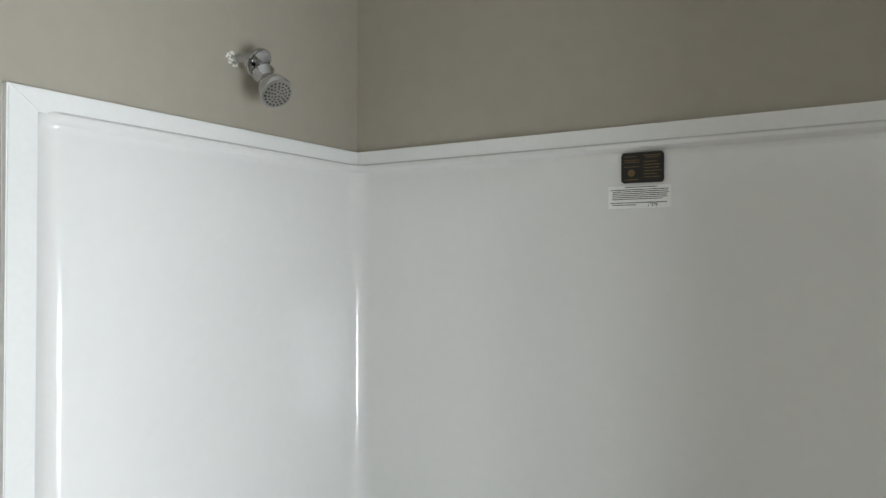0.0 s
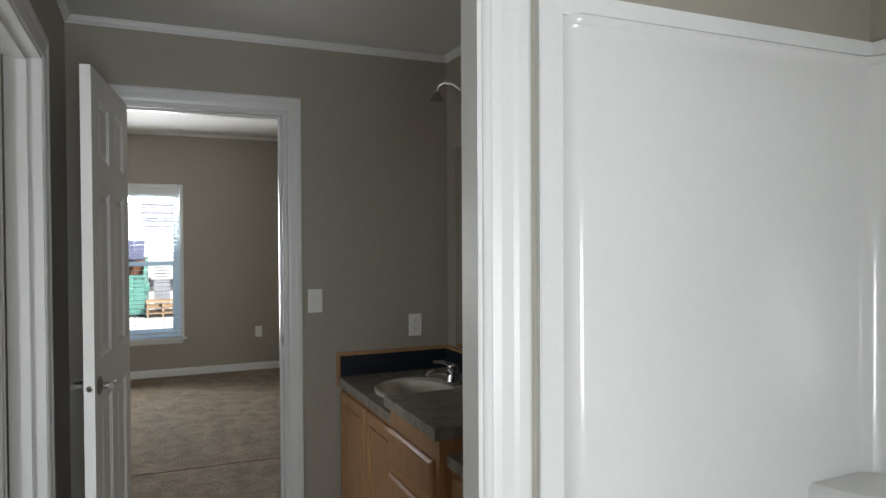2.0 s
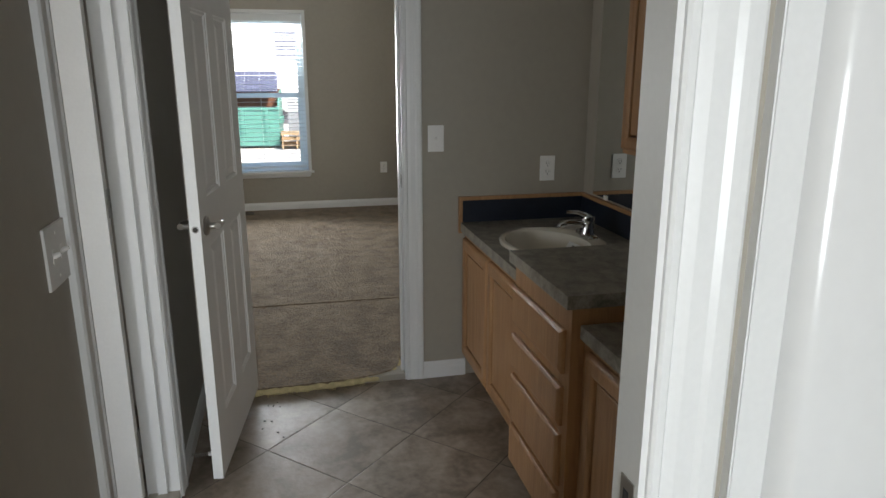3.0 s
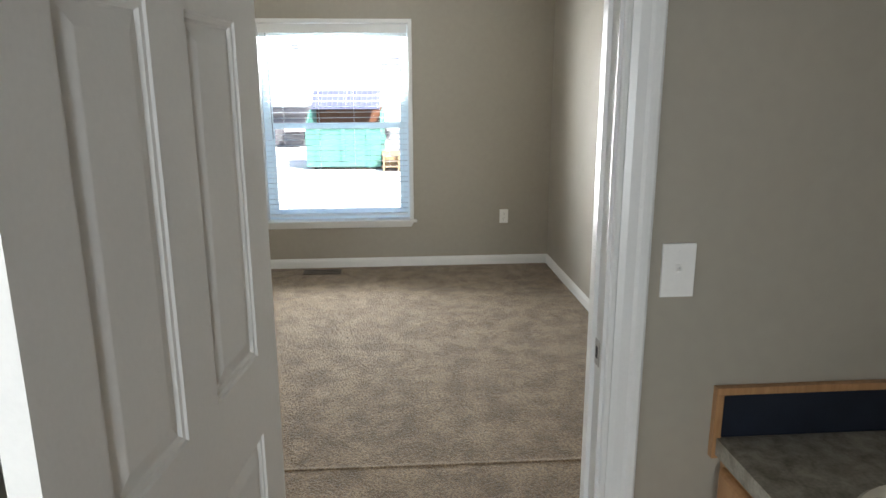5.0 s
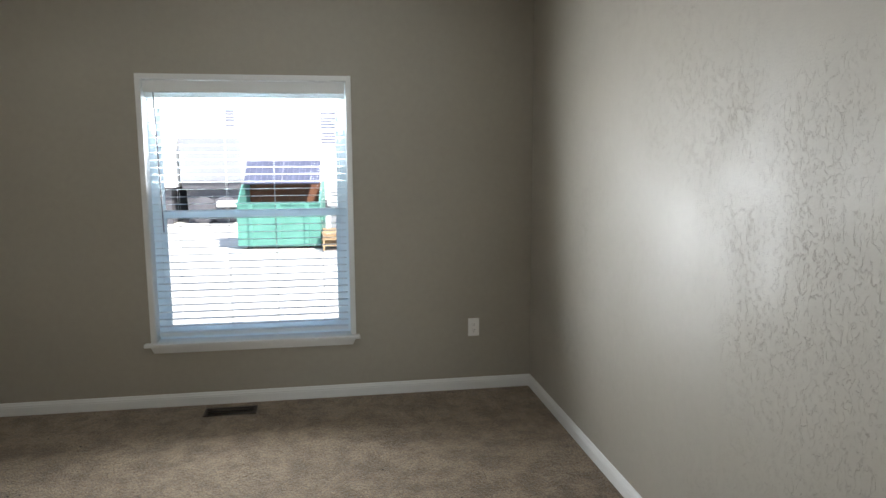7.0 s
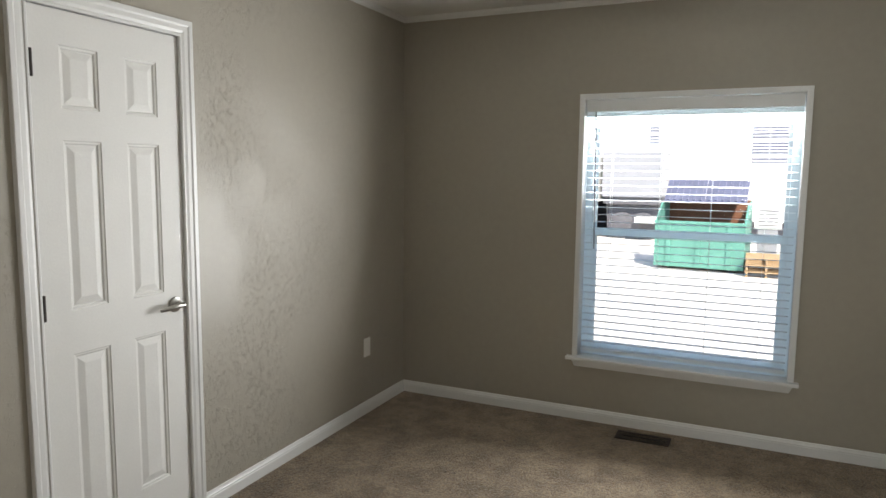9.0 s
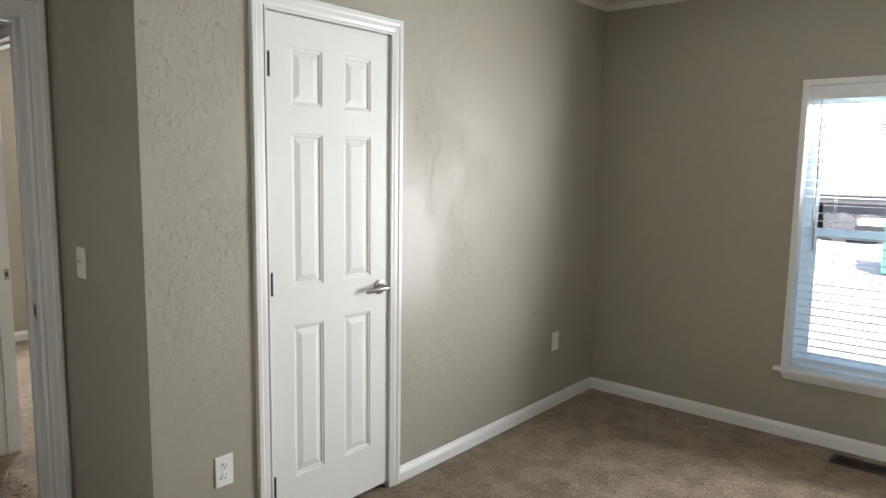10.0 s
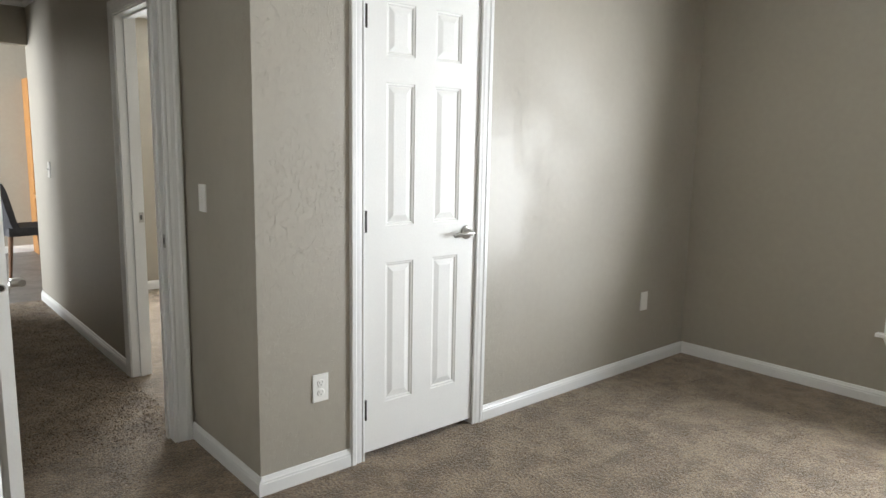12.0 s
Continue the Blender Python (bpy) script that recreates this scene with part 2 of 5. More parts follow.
def glass_material():
    m = bpy.data.materials.new("window_glass")
    m.use_nodes = True
    b = m.node_tree.nodes["Principled BSDF"]
    b.inputs["Base Color"].default_value = (1, 1, 1, 1)
    b.inputs["Roughness"].default_value = 0.0
    b.inputs["IOR"].default_value = 1.1
    b.inputs["Transmission Weight"].default_value = 1.0
    return m


M_GLASS = glass_material()
M_MIRROR = bpy.data.materials.new("mirror_silver")
M_MIRROR.use_nodes = True
mb = M_MIRROR.node_tree.nodes["Principled BSDF"]
mb.inputs["Base Color"].default_value, mb.inputs["Metallic"].default_value, mb.inputs["Roughness"].default_value = (0.86, 0.88, 0.87, 1), 1.0, 0.01



def add_translucency(m, share):
    """Mixes in pale blue translucency: daylight through the blind, window glare on the frame."""
    nt = m.node_tree
    t, x = nt.nodes.new("ShaderNodeBsdfTranslucent"), nt.nodes.new("ShaderNodeMixShader")
    t.inputs[0].default_value = (0.88, 0.97, 1.0, 1)
    x.inputs[0].default_value = share
    nt.links.new(nt.nodes["Principled BSDF"].outputs[0], x.inputs[1])
    nt.links.new(t.outputs[0], x.inputs[2])
    nt.links.new(x.outputs[0], nt.nodes["Material Output"].inputs[0])


add_translucency(M_BLIND, 0.3)
# Far above real vinyl: the frame's glow imitates glare around the bright window.
add_translucency(M_VINYL, 0.78)


# ---- mesh helpers ----
def box(bm, x0, x1, y0, y1, z0, z1, bevel=0.0):
    x0, x1, y0, y1, z0, z1 = min(x0, x1), max(x0, x1), min(y0, y1), max(y0, y1), min(z0, z1), max(z0, z1)
    v = [bm.verts.new((x, y, z)) for x in (x0, x1) for y in (y0, y1) for z in (z0, z1)]
    faces = [bm.faces.new([v[i] for i in q]) for q in ((0, 1, 3, 2), (4, 6, 7, 5), (0, 4, 5, 1), (2, 3, 7, 6), (0, 2, 6, 4), (1, 5, 7, 3))]
    if bevel:
        edges = list({e for f in faces for e in f.edges})
        bmesh.ops.bevel(bm, geom=edges, offset=bevel, segments=2, profile=0.7, affect="EDGES")
    return bm


def ring(bm, centre, u, v, r, seg, r2=None):
    return [bm.verts.new(centre + u * math.cos(2 * math.pi * i / seg) * r + v * math.sin(2 * math.pi * i / seg) * (r2 or r)) for i in range(seg)]


def bridge(bm, a, b):
    n = len(a)
    for i in range(n):
        bm.faces.new((a[i], a[(i + 1) % n], b[(i + 1) % n], b[i]))


def axes(d):
    d = Vector(d).normalized()
    u = d.cross(Vector((0, 0, 1)) if abs(d.z) < 0.95 else Vector((1, 0, 0))).normalized()
    return d, u, d.cross(u)


def lathe(bm, base, d, profile, seg=24):
    """Profile of (radius, distance along d), capped at both ends."""
    d, u, v = axes(d)
    base = Vector(base)
    rings = [ring(bm, base + d * h, u, v, max(r, 0.0004), seg) for r, h in profile]
    for a, b in zip(rings, rings[1:]):
        bridge(bm, a, b)
    bm.faces.new(rings[0][::-1])
    bm.faces.new(rings[-1])
    return bm


def tube(bm, pts, radii, seg=12):
    pts = [Vector(p) for p in pts]
    rings = []
    for i, p in enumerate(pts):
        d = pts[min(i + 1, len(pts) - 1)] - pts[max(i - 1, 0)]
        d, u, v = axes(d)
        r = radii if isinstance(radii, (int, float)) else radii[i]
        rings.append(ring(bm, p, u, v, r, seg))
    for a, b in zip(rings, rings[1:]):
        bridge(bm, a, b)
    bm.faces.new(rings[0][::-1])
    bm.faces.new(rings[-1])
    return bm


def finish(name, bm, material, smooth=False):
    bmesh.ops.recalc_face_normals(bm, faces=bm.faces)
    me = bpy.data.meshes.new(name)
    bm.to_mesh(me)
    bm.free()
    me.materials.append(material)
    if smooth:
        me.shade_smooth()
        me.set_sharp_from_angle(angle=radians(35))
    return new(name, me)


def part(name, bm, material, parent, label="", smooth=False):
    ob = finish(name, bm, material, smooth)
    ob.parent = parent
    if label:
        tagged(ob, label)
    return ob


def thing(name, at=(0, 0, 0), label="", category="", group="", kind="", turn=0):
    ob = new(name)
    ob.empty_display_size = 0.05
    ob.matrix_basis = pose(*at, 0, 0, turn)
    return tagged(ob, label, category, group, kind)


def structure(name, bm, material, label="", smooth=False):
    return tagged(finish(name, bm, material, smooth), label, "", "", "structure")


def B():
    return bmesh.new()


# ---- plan ----
XA0, XA1 = -0.64, -0.692          # bath partition
XB0, XB1 = -3.005, -3.105        # partition between vanity room and bedroom
XW, XWO = -7.25, -7.40           # bedroom window wall
YN, YNO = 2.59, 2.74             # outer wall
YL0, YL1 = 0.79, 0.69            # vanity room's inner side wall
YS, YC = -0.965, -1.65           # closet front; wall with the hall door
YC1 = -1.75
XR = -4.17                       # side of the closet block
ZB, ZV = 2.535, 2.40             # ceilings: bedroom, bath
DH = 2.045                       # door openings
FV = -0.03                       # vinyl floor, lower than the carpet


def wall(name, axis, p0, p1, a0, a1, z1, holes, material, label):
    """A wall between two planes p0, p1 across the axis, from a0 to a1 along it; holes are (a0, a1, z0, z1)."""
    bm = B()
    a = sorted({a0, a1, *[h[0] for h in holes], *[h[1] for h in holes]})
    for s, e in zip(a, a[1:]):
        zs = [(-0.05, z1)]
        for h in holes:
            if h[0] <= s and e <= h[1]:  # an opening
                zs = [(-0.05, h[2]), (h[3], z1)]
        for lo, hi in zs:
            if hi - lo > 0.001:
                if axis == "x":
                    box(bm, p0, p1, s, e, lo, hi)
                else:
                    box(bm, s, e, p0, p1, lo, hi)
    bmesh.ops.remove_doubles(bm, verts=bm.verts, dist=0.0005)
    return structure(name, bm, material, label)


wall("wall_window", "x", XW, XWO, -1.75, YNO, 2.7, [(0.25, 1.425, 0.40, 1.972)], M_WALL, "greige painted wall around the bedroom window")
wall("wall_north_bedroom", "y", YN, YNO, XW, XB1 + 0.05, 2.7, [], M_TEX, "greige wall with hand-trowelled texture")
wall("wall_north_bath", "y", YN, YNO, XB1 + 0.05, 2.1, 2.7, [], M_WALL, "greige painted wall behind vanity and bathtub")
wall("wall_bedroom_vanity", "x", XB0, XB1, YC, YN, 2.7, [(0.945, 1.732, 0, DH)], M_WALL, "greige partition with the doorway to the bedroom")
wall("wall_bath_partition", "x", XA0, XA1, -0.4, YN, 2.7, [(0.877, 1.613, 0, 1.967)], M_WALL, "greige partition with the doorway to the bathtub")
wall("wall_vanity_side", "y", YL0, YL1, XB0, XA1, 2.7, [(-2.262, -1.5, 0, DH)], M_WALL, "greige wall with a doorway opposite the vanity")
wall("wall_closet", "y", YS, YS - 0.1, XW, XR, 2.7, [(-5.304, -4.64, 0, 2.08)], M_TEX_LIGHT, "greige textured wall around the closet door")
wall("wall_closet_side", "x", XR, XR - 0.1, YC, YS - 0.1, 2.7, [], M_TEX_LIGHT, "greige side wall of the closet")
wall("wall_hall_door", "y", YC, YC1, XW, XB1, 2.7, [(-4.085, -3.32, 0, DH)], M_WALL, "greige wall with the doorway to the hall")
wall("wall_hall_west", "x", -4.2, -4.3, -5.15, YC1, 2.7, [(-2.68, -1.9, 0, DH)], M_WALL, "greige hall wall with a doorway")
wall("wall_hall_east", "x", -3.2, -3.1, -5.15, YC1, 2.7, [], M_WALL, "greige hall wall")
wall("wall_bath_east", "x", 1.7, 1.82, 0.2, YN, 2.7, [(0.75, 1.65, 0.63, 1.47)], M_WALL, "unseen greige bathroom wall, set close to bounce light with its window")
# Out of view; set close in so it bounces light onto the tub wall.
wall("wall_bath_south", "y", 0.2, 0.1, -0.64, 1.82, 2.7, [], M_WALL, "unseen greige bathroom wall, set close to bounce light")
wall("wall_tub_end", "x", 0.92, 1.02, 1.70, YN, 2.7, [], M_WALL, "greige wall at the foot of the bathtub")
wall("wall_side_room", "y", -0.8, -0.9, XB1 + 0.1, XA1, 2.7, [(-1.35, -0.75, 0.65, 1.45)], M_WALL, "greige wall of the side room")
wall("wall_spare_room_south", "y", -5.05, -5.15, -7.4, -4.3, 2.7, [(-6.4, -5.2, 0.8, 2.0)], M_WALL, "greige spare room wall")
wall("wall_spare_room_west", "x", -7.4, -7.5, -5.15, YC1, 2.7, [], M_WALL, "greige spare room wall")
wall("wall_living_south", "y", -8.05, -8.15, -7.5, -0.9, 2.7, [], M_WALL, "pale living room wall")
wall("wall_living_west", "x", -7.4, -7.5, -8.15, -5.15, 2.7, [], M_WALL, "pale living room wall")
wall("wall_living_east", "x", -1.0, -0.9, -8.15, -5.05, 2.7, [(-7.3, -5.9, 0.8, 2.0)], M_WALL, "pale living room wall with its window")
wall("wall_living_north", "y", -5.05, -5.15, -3.1, -0.9, 2.7, [], M_WALL, "pale living room wall")
structure("wall_hall_header", box(B(), -4.2, -3.2, -5.15, -5.05, 2.1, 2.7), M_WALL, "header over the end of the hall")

structure("ceiling_bedroom", box(B(), XWO, XB1 + 0.01, YC1 + 0.01, YNO, ZB, ZB + 0.1), M_CEIL, "off-white bedroom ceiling")
structure("ceiling_bath", box(B(), XB0 - 0.01, 2.12, -0.9, YNO, ZV, ZV + 0.1), M_CEIL, "off-white bath ceiling")
structure("ceiling_hall", box(B(), -7.5, -3.1, -5.15, YC1 - 0.005, 2.42, 2.52), M_CEIL, "off-white hall ceiling")
structure("ceiling_living", box(B(), -7.5, -0.9, -8.15, -5.15, 2.55, 2.65), M_CEIL, "off-white living room ceiling")
structure("subfloor", box(B(), -7.5, 2.12, -8.15, YNO, -0.3, -0.06), M_GROUT, "floor deck under the coverings")
EDGE = [(-2.985, 0.95), (-2.978, 1.1), (-2.98, 1.25), (-2.985, 1.36), (-2.998, 1.48), (-3.02, 1.58), (-3.05, 1.65), (-3.1, 1.69), (-3.155, 1.708), (-3.2, 1.715)]
outline = [(XW, YC1), (XB1, YC1), (XB1, 0.95), *EDGE, (-3.2, 1.79), (XB1 - 0.001, 1.79), (XB1, YN), (XW, YN)]
bm = B()
lo, hi = [bm.verts.new((x, y, -0.04)) for x, y in outline], [bm.verts.new((x, y, 0.006)) for x, y in outline]
bridge(bm, lo, hi)
bm.faces.new(hi)
structure("carpet_bedroom", bm, M_CARPET, "beige cut-pile carpet, trodden in patches")
bm = B()
strip = []
for i in range(len(EDGE) - 1):
    for k in range(6):
        u = k / 6
        strip.append((EDGE[i][0] * (1 - u) + EDGE[i + 1][0] * u + 0.004 + random.uniform(-0.002, 0.002), EDGE[i][1] * (1 - u) + EDGE[i + 1][1] * u, -0.014 + random.uniform(-0.003, 0.003)))
tube(bm, strip, [random.uniform(0.011, 0.017) for _ in strip], 7)
for i in range(150):
    x, y, z = random.choice(strip)
    a = random.uniform(-0.5, 0.5)
    tube(bm, [(x - 0.005, y, z + 0.014), (x + 0.012, y + a * 0.01, z + 0.004), (x + random.uniform(0.016, 0.028), y + a * 0.02, FV + 0.002)], [0.0012, 0.001, 0.0005], 4)
tagged(finish("carpet_fray", bm, M_FRAY), "yellowed frayed edge of the carpet at the doorway", "carpet edge", "", "stuff")
structure("carpet_hall", box(B(), -7.4, -3.1, -5.15, YC1, -0.06, 0.003), M_CARPET, "beige cut-pile hall carpet")
structure("floor_bath", box(B(), -3.22, 2.1, -0.9, YN, -0.06, FV - 0.0025), M_GROUT, "dark joints under the vinyl tiles")
structure("floor_tub_room", box(B(), -0.72, 2.0, -0.4, YN, FV - 0.0025, FV), M_TILE, "grey-brown vinyl floor")
structure("floor_side_room", box(B(), XB0, XA1, -0.8, YL1, FV - 0.0025, FV), M_TILE, "grey-brown vinyl floor of the side room")
structure("floor_living", box(B(), -7.4, -0.9, -8.15, -5.15, -0.06, 0.0), M_PLANK, "grey vinyl plank floor")


# ---- trims ----
def casing(name, axis, face, out, a0, a1, h, w=0.083, t=0.017, z0=0.0):
    """Moulded door casing, mitred, on a wall face; out is +1 or -1 along the axis."""
    prof = [(0, 0), (0, 0.009), (0.004, 0.012), (0.012, 0.012), (0.016, 0.008), (0.03, 0.0115), (0.05, 0.0125), (0.058, 0.0165), (0.066, t), (w - 0.008, t), (w - 0.002, t - 0.004), (w, 0)]
    bm = B()
    rows = []
    for u, d in prof:
        u = u * w / 0.083 if u < w - 0.009 else u
        p = [(a0 - u, z0), (a0 - u, h + u), (a1 + u, h + u), (a1 + u, z0)]
        rows.append([bm.verts.new((face + out * d, a, z) if axis == "x" else (a, face + out * d, z)) for a, z in p])
    for r, s in zip(rows, rows[1:]):
        for i in range(3):
            bm.faces.new((r[i], r[i + 1], s[i + 1], s[i]))
    return structure(name, bm, M_TRIM, "white moulded door casing")


def jamb(name, axis, p0, p1, a0, a1, h, t=0.018, stop=None, z0=FV):
    """Lining boards of a doorway, with a door stop."""
    j = thing(name, (0, 0, 0), "white painted door jamb", "", "", "structure")
    lo, hi = min(p0, p1) - 0.004, max(p0, p1) + 0.004

    def bx(piece, q0, q1, s0, s1, za, zb):
        part(piece, box(B(), q0, q1, s0, s1, za, zb) if axis == "x" else box(B(), s0, s1, q0, q1, za, zb), M_TRIM, j)
    bx("jamb_board", lo, hi, a0 - 0.002, a0 + t, z0, h - t)
    bx("jamb_board", lo, hi, a1 - t, a1 + 0.002, z0, h - t)
    bx("jamb_board", lo, hi, a0 - 0.002, a1 + 0.002, h - t, h + 0.002)
    if stop is not None:
        s0, s1 = stop, stop + 0.03
        bx("door_stop", s0, s1, a0 + t - 0.001, a0 + t + 0.01, z0, h - t - 0.01)
        bx("door_stop", s0, s1, a1 - t - 0.01, a1 - t + 0.001, z0, h - t - 0.01)
        bx("door_stop", s0, s1, a0 + t, a1 - t, h - t - 0.01, h - t + 0.001)
    return j


casing("trim_door_bedroom_a", "x", XB0, 1, 0.955, 1.722, DH - 0.01, z0=FV)
casing("trim_door_bedroom_b", "x", XB1, -1, 0.955, 1.722, DH - 0.01)
jamb("jamb_bedroom", "x", XB0, XB1, 0.945, 1.732, DH, stop=-3.075)
casing("trim_door_bath_a", "x", XA0, 1, 0.887, 1.603, 1.957, 0.088, z0=FV)
casing("trim_door_bath_b", "x", XA1, -1, 0.887, 1.603, 1.957, z0=FV)
jamb("jamb_bath", "x", XA0, XA1, 0.877, 1.613, 1.967)
casing("trim_door_side_a", "y", YL0, 1, -2.252, -1.51, DH - 0.01, 0.083, z0=FV)
jamb("jamb_side", "y", YL0, YL1, -2.262, -1.5, DH, stop=0.722)
casing("trim_door_closet", "y", YS, 1, -5.29, -4.65, 2.069, 0.07)
jamb("jamb_closet", "y", YS, YS - 0.1, -5.304, -4.64, 2.08, 0.011)
casing("trim_door_hall_a", "y", YC, 1, -4.085, -3.33, DH - 0.01, 0.075)
casing("trim_door_hall_b", "y", YC1, -1, -4.085, -3.33, DH - 0.01, 0.075)
jamb("jamb_hall", "y", YC, YC1, -4.095, -3.32, DH, stop=-1.735)
casing("trim_door_spare", "x", -4.2, 1, -2.68, -1.9, DH - 0.01, 0.075)
jamb("jamb_spare", "x", -4.2, -4.3, -2.69, -1.89, DH, stop=-4.27)


def run(name, p0, p1, out, z, prof, material, label):
    """A straight moulding from p0 to p1 (plan), its profile of (out, up) pairs."""
    bm = B()
    p0, p1, out = Vector((*p0, z)), Vector((*p1, z)), Vector((*out, 0))
    ra = [bm.verts.new(p0 + out * o + Vector((0, 0, u))) for o, u in prof]
    rb = [bm.verts.new(p1 + out * o + Vector((0, 0, u))) for o, u in prof]
    bridge(bm, ra, rb)
    bm.faces.new(ra[::-1])
    bm.faces.new(rb)
    return structure(name, bm, material, label)


BASE = [(-0.001, 0.0), (0.013, 0.0), (0.013, 0.052), (0.011, 0.056), (0.0115, 0.062), (0.008, 0.068), (0.004, 0.08), (-0.001, 0.082)]
CROWN = [(-0.001, 0.0), (-0.001, -0.033), (0.004, -0.033), (0.006, -0.028), (0.015, -0.02), (0.02, -0.008), (0.024, -0.006), (0.024, 0.0)]
for p0, p1, out in (
    ((XW, YS), (XW, YN), (1, 0)), ((XW + 0.013, YN), (XB1, YN), (0, -1)), ((XW + 0.013, YS), (-5.361, YS), (0, 1)), ((-4.579, YS), (XR, YS), (0, 1)),
    ((XR, YS + 0.013), (XR, YC), (1, 0)), ((XB1, 1.79), (XB1, YN - 0.013), (-1, 0)), ((XB1, YC), (XB1, 0.86), (-1, 0)),
    ((-4.2, -2.755), (-4.2, -5.15), (1, 0)), ((-4.2, YC1), (-4.2, -1.825), (1, 0)), ((XB0, 1.80), (XB0, 2.01), (1, 0)), ((XB0, YL0), (XB0, 0.875), (1, 0)),
    ((XB0 + 0.013, YL0), (-2.336, YL0), (0, 1)), ((-7.4, -8.05), (-1.0, -8.05), (0, 1)), ((-7.4, -5.05), (-4.3, -5.05), (0, 1)), ((-7.4, YC1), (-4.3, YC1), (0, -1)), ((-7.4, -5.05), (-7.4, YC1), (1, 0)),
):
    run("baseboard", p0, p1, out, FV if p0[0] > -3.05 and p0[1] > 0 else 0.002, BASE, M_TRIM, "white moulded baseboard")
for p0, p1, out in (((XW, YC), (XW, YN), (1, 0)), ((XW, YN), (XB1, YN), (0, -1)), ((XW, YS), (XR, YS), (0, 1)), ((XB1, YC), (XB1, YN), (-1, 0)), ((XR, YS), (XR, YC), (1, 0)), ((XR, YC), (XB1, YC), (0, 1))):
    run("crown_trim", p0, p1, out, ZB, CROWN, M_TRIM, "white ceiling moulding")
for p0, p1, out in (((XB0, YL0), (XB0, YN), (1, 0)), ((XB0, YN), (XA1, YN), (0, -1)), ((XB0, YL0), (XA1, YL0), (0, 1))):
    run("crown_trim", p0, p1, out, ZV, CROWN, M_TRIM, "white ceiling moulding")
for p0, p1, out in (((-4.2, YC1), (-4.2, -5.05), (1, 0)), ((-4.2, -5.05), (-3.2, -5.05), (0, 1))):
    run("crown_trim", p0, p1, out, 2.42, CROWN, M_TRIM, "white ceiling moulding")


# ---- doors ----
def panel_face(bm, w, h, y, sign, panels):
    """One moulded face of a six-panel door in the plane y; panels are (x0, x1, z0, z1)."""
    xs = sorted({0.0, w, *[p[0] for p in panels], *[p[1] for p in panels]})
    zs = sorted({0.0, h, *[p[2] for p in panels], *[p[3] for p in panels]})
    for x0, x1 in zip(xs, xs[1:]):
        for z0, z1 in zip(zs, zs[1:]):
            if any(p[0] <= x0 and x1 <= p[1] and p[2] <= z0 and z1 <= p[3] for p in panels):
                continue
            bm.faces.new([bm.verts.new((x, y, z)) for x, z in ((x0, z0), (x1, z0), (x1, z1), (x0, z1))])
    for x0, x1, z0, z1 in panels:
        loops = []
        for inset, depth in ((0, 0), (0.003, 0.0035), (0.01, 0.0045), (0.014, 0.0095), (0.018, 0.0095), (0.04, 0.0035), (0.043, 0.003)):
            loops.append([bm.verts.new((x, y - sign * depth, z)) for x, z in ((x0 + inset, z0 + inset), (x1 - inset, z0 + inset), (x1 - inset, z1 - inset), (x0 + inset, z1 - inset))])
        for a, b in zip(loops, loops[1:]):
            bridge(bm, a, b)
        bm.faces.new(loops[-1])


def lever_set(parent, x, z, y, sign, toward):
    """A rose with a lever, on the face y of a door; toward is the way of the lever along x."""
    h = part("handle", lathe(B(), (x, y, z), (0, sign, 0), [(0.032, 0), (0.033, 0.004), (0.03, 0.009), (0.018, 0.012), (0.012, 0.016), (0.011, 0.045), (0.008, 0.05)], 24), M_NICKEL, parent, "satin nickel lever handle", True)
    bm = B()
    yy = y + sign * 0.042
    tube(bm, [(x - toward * 0.012, yy, z), (x + toward * 0.02, yy, z + 0.001), (x + toward * 0.05, yy, z - 0.001), (x + toward * 0.085, yy - sign * 0.006, z - 0.006), (x + toward * 0.1, yy - sign * 0.012, z - 0.009)], [0.011, 0.0115, 0.01, 0.008, 0.006], 12)
    part("lever", bm, M_NICKEL, h, "", True)


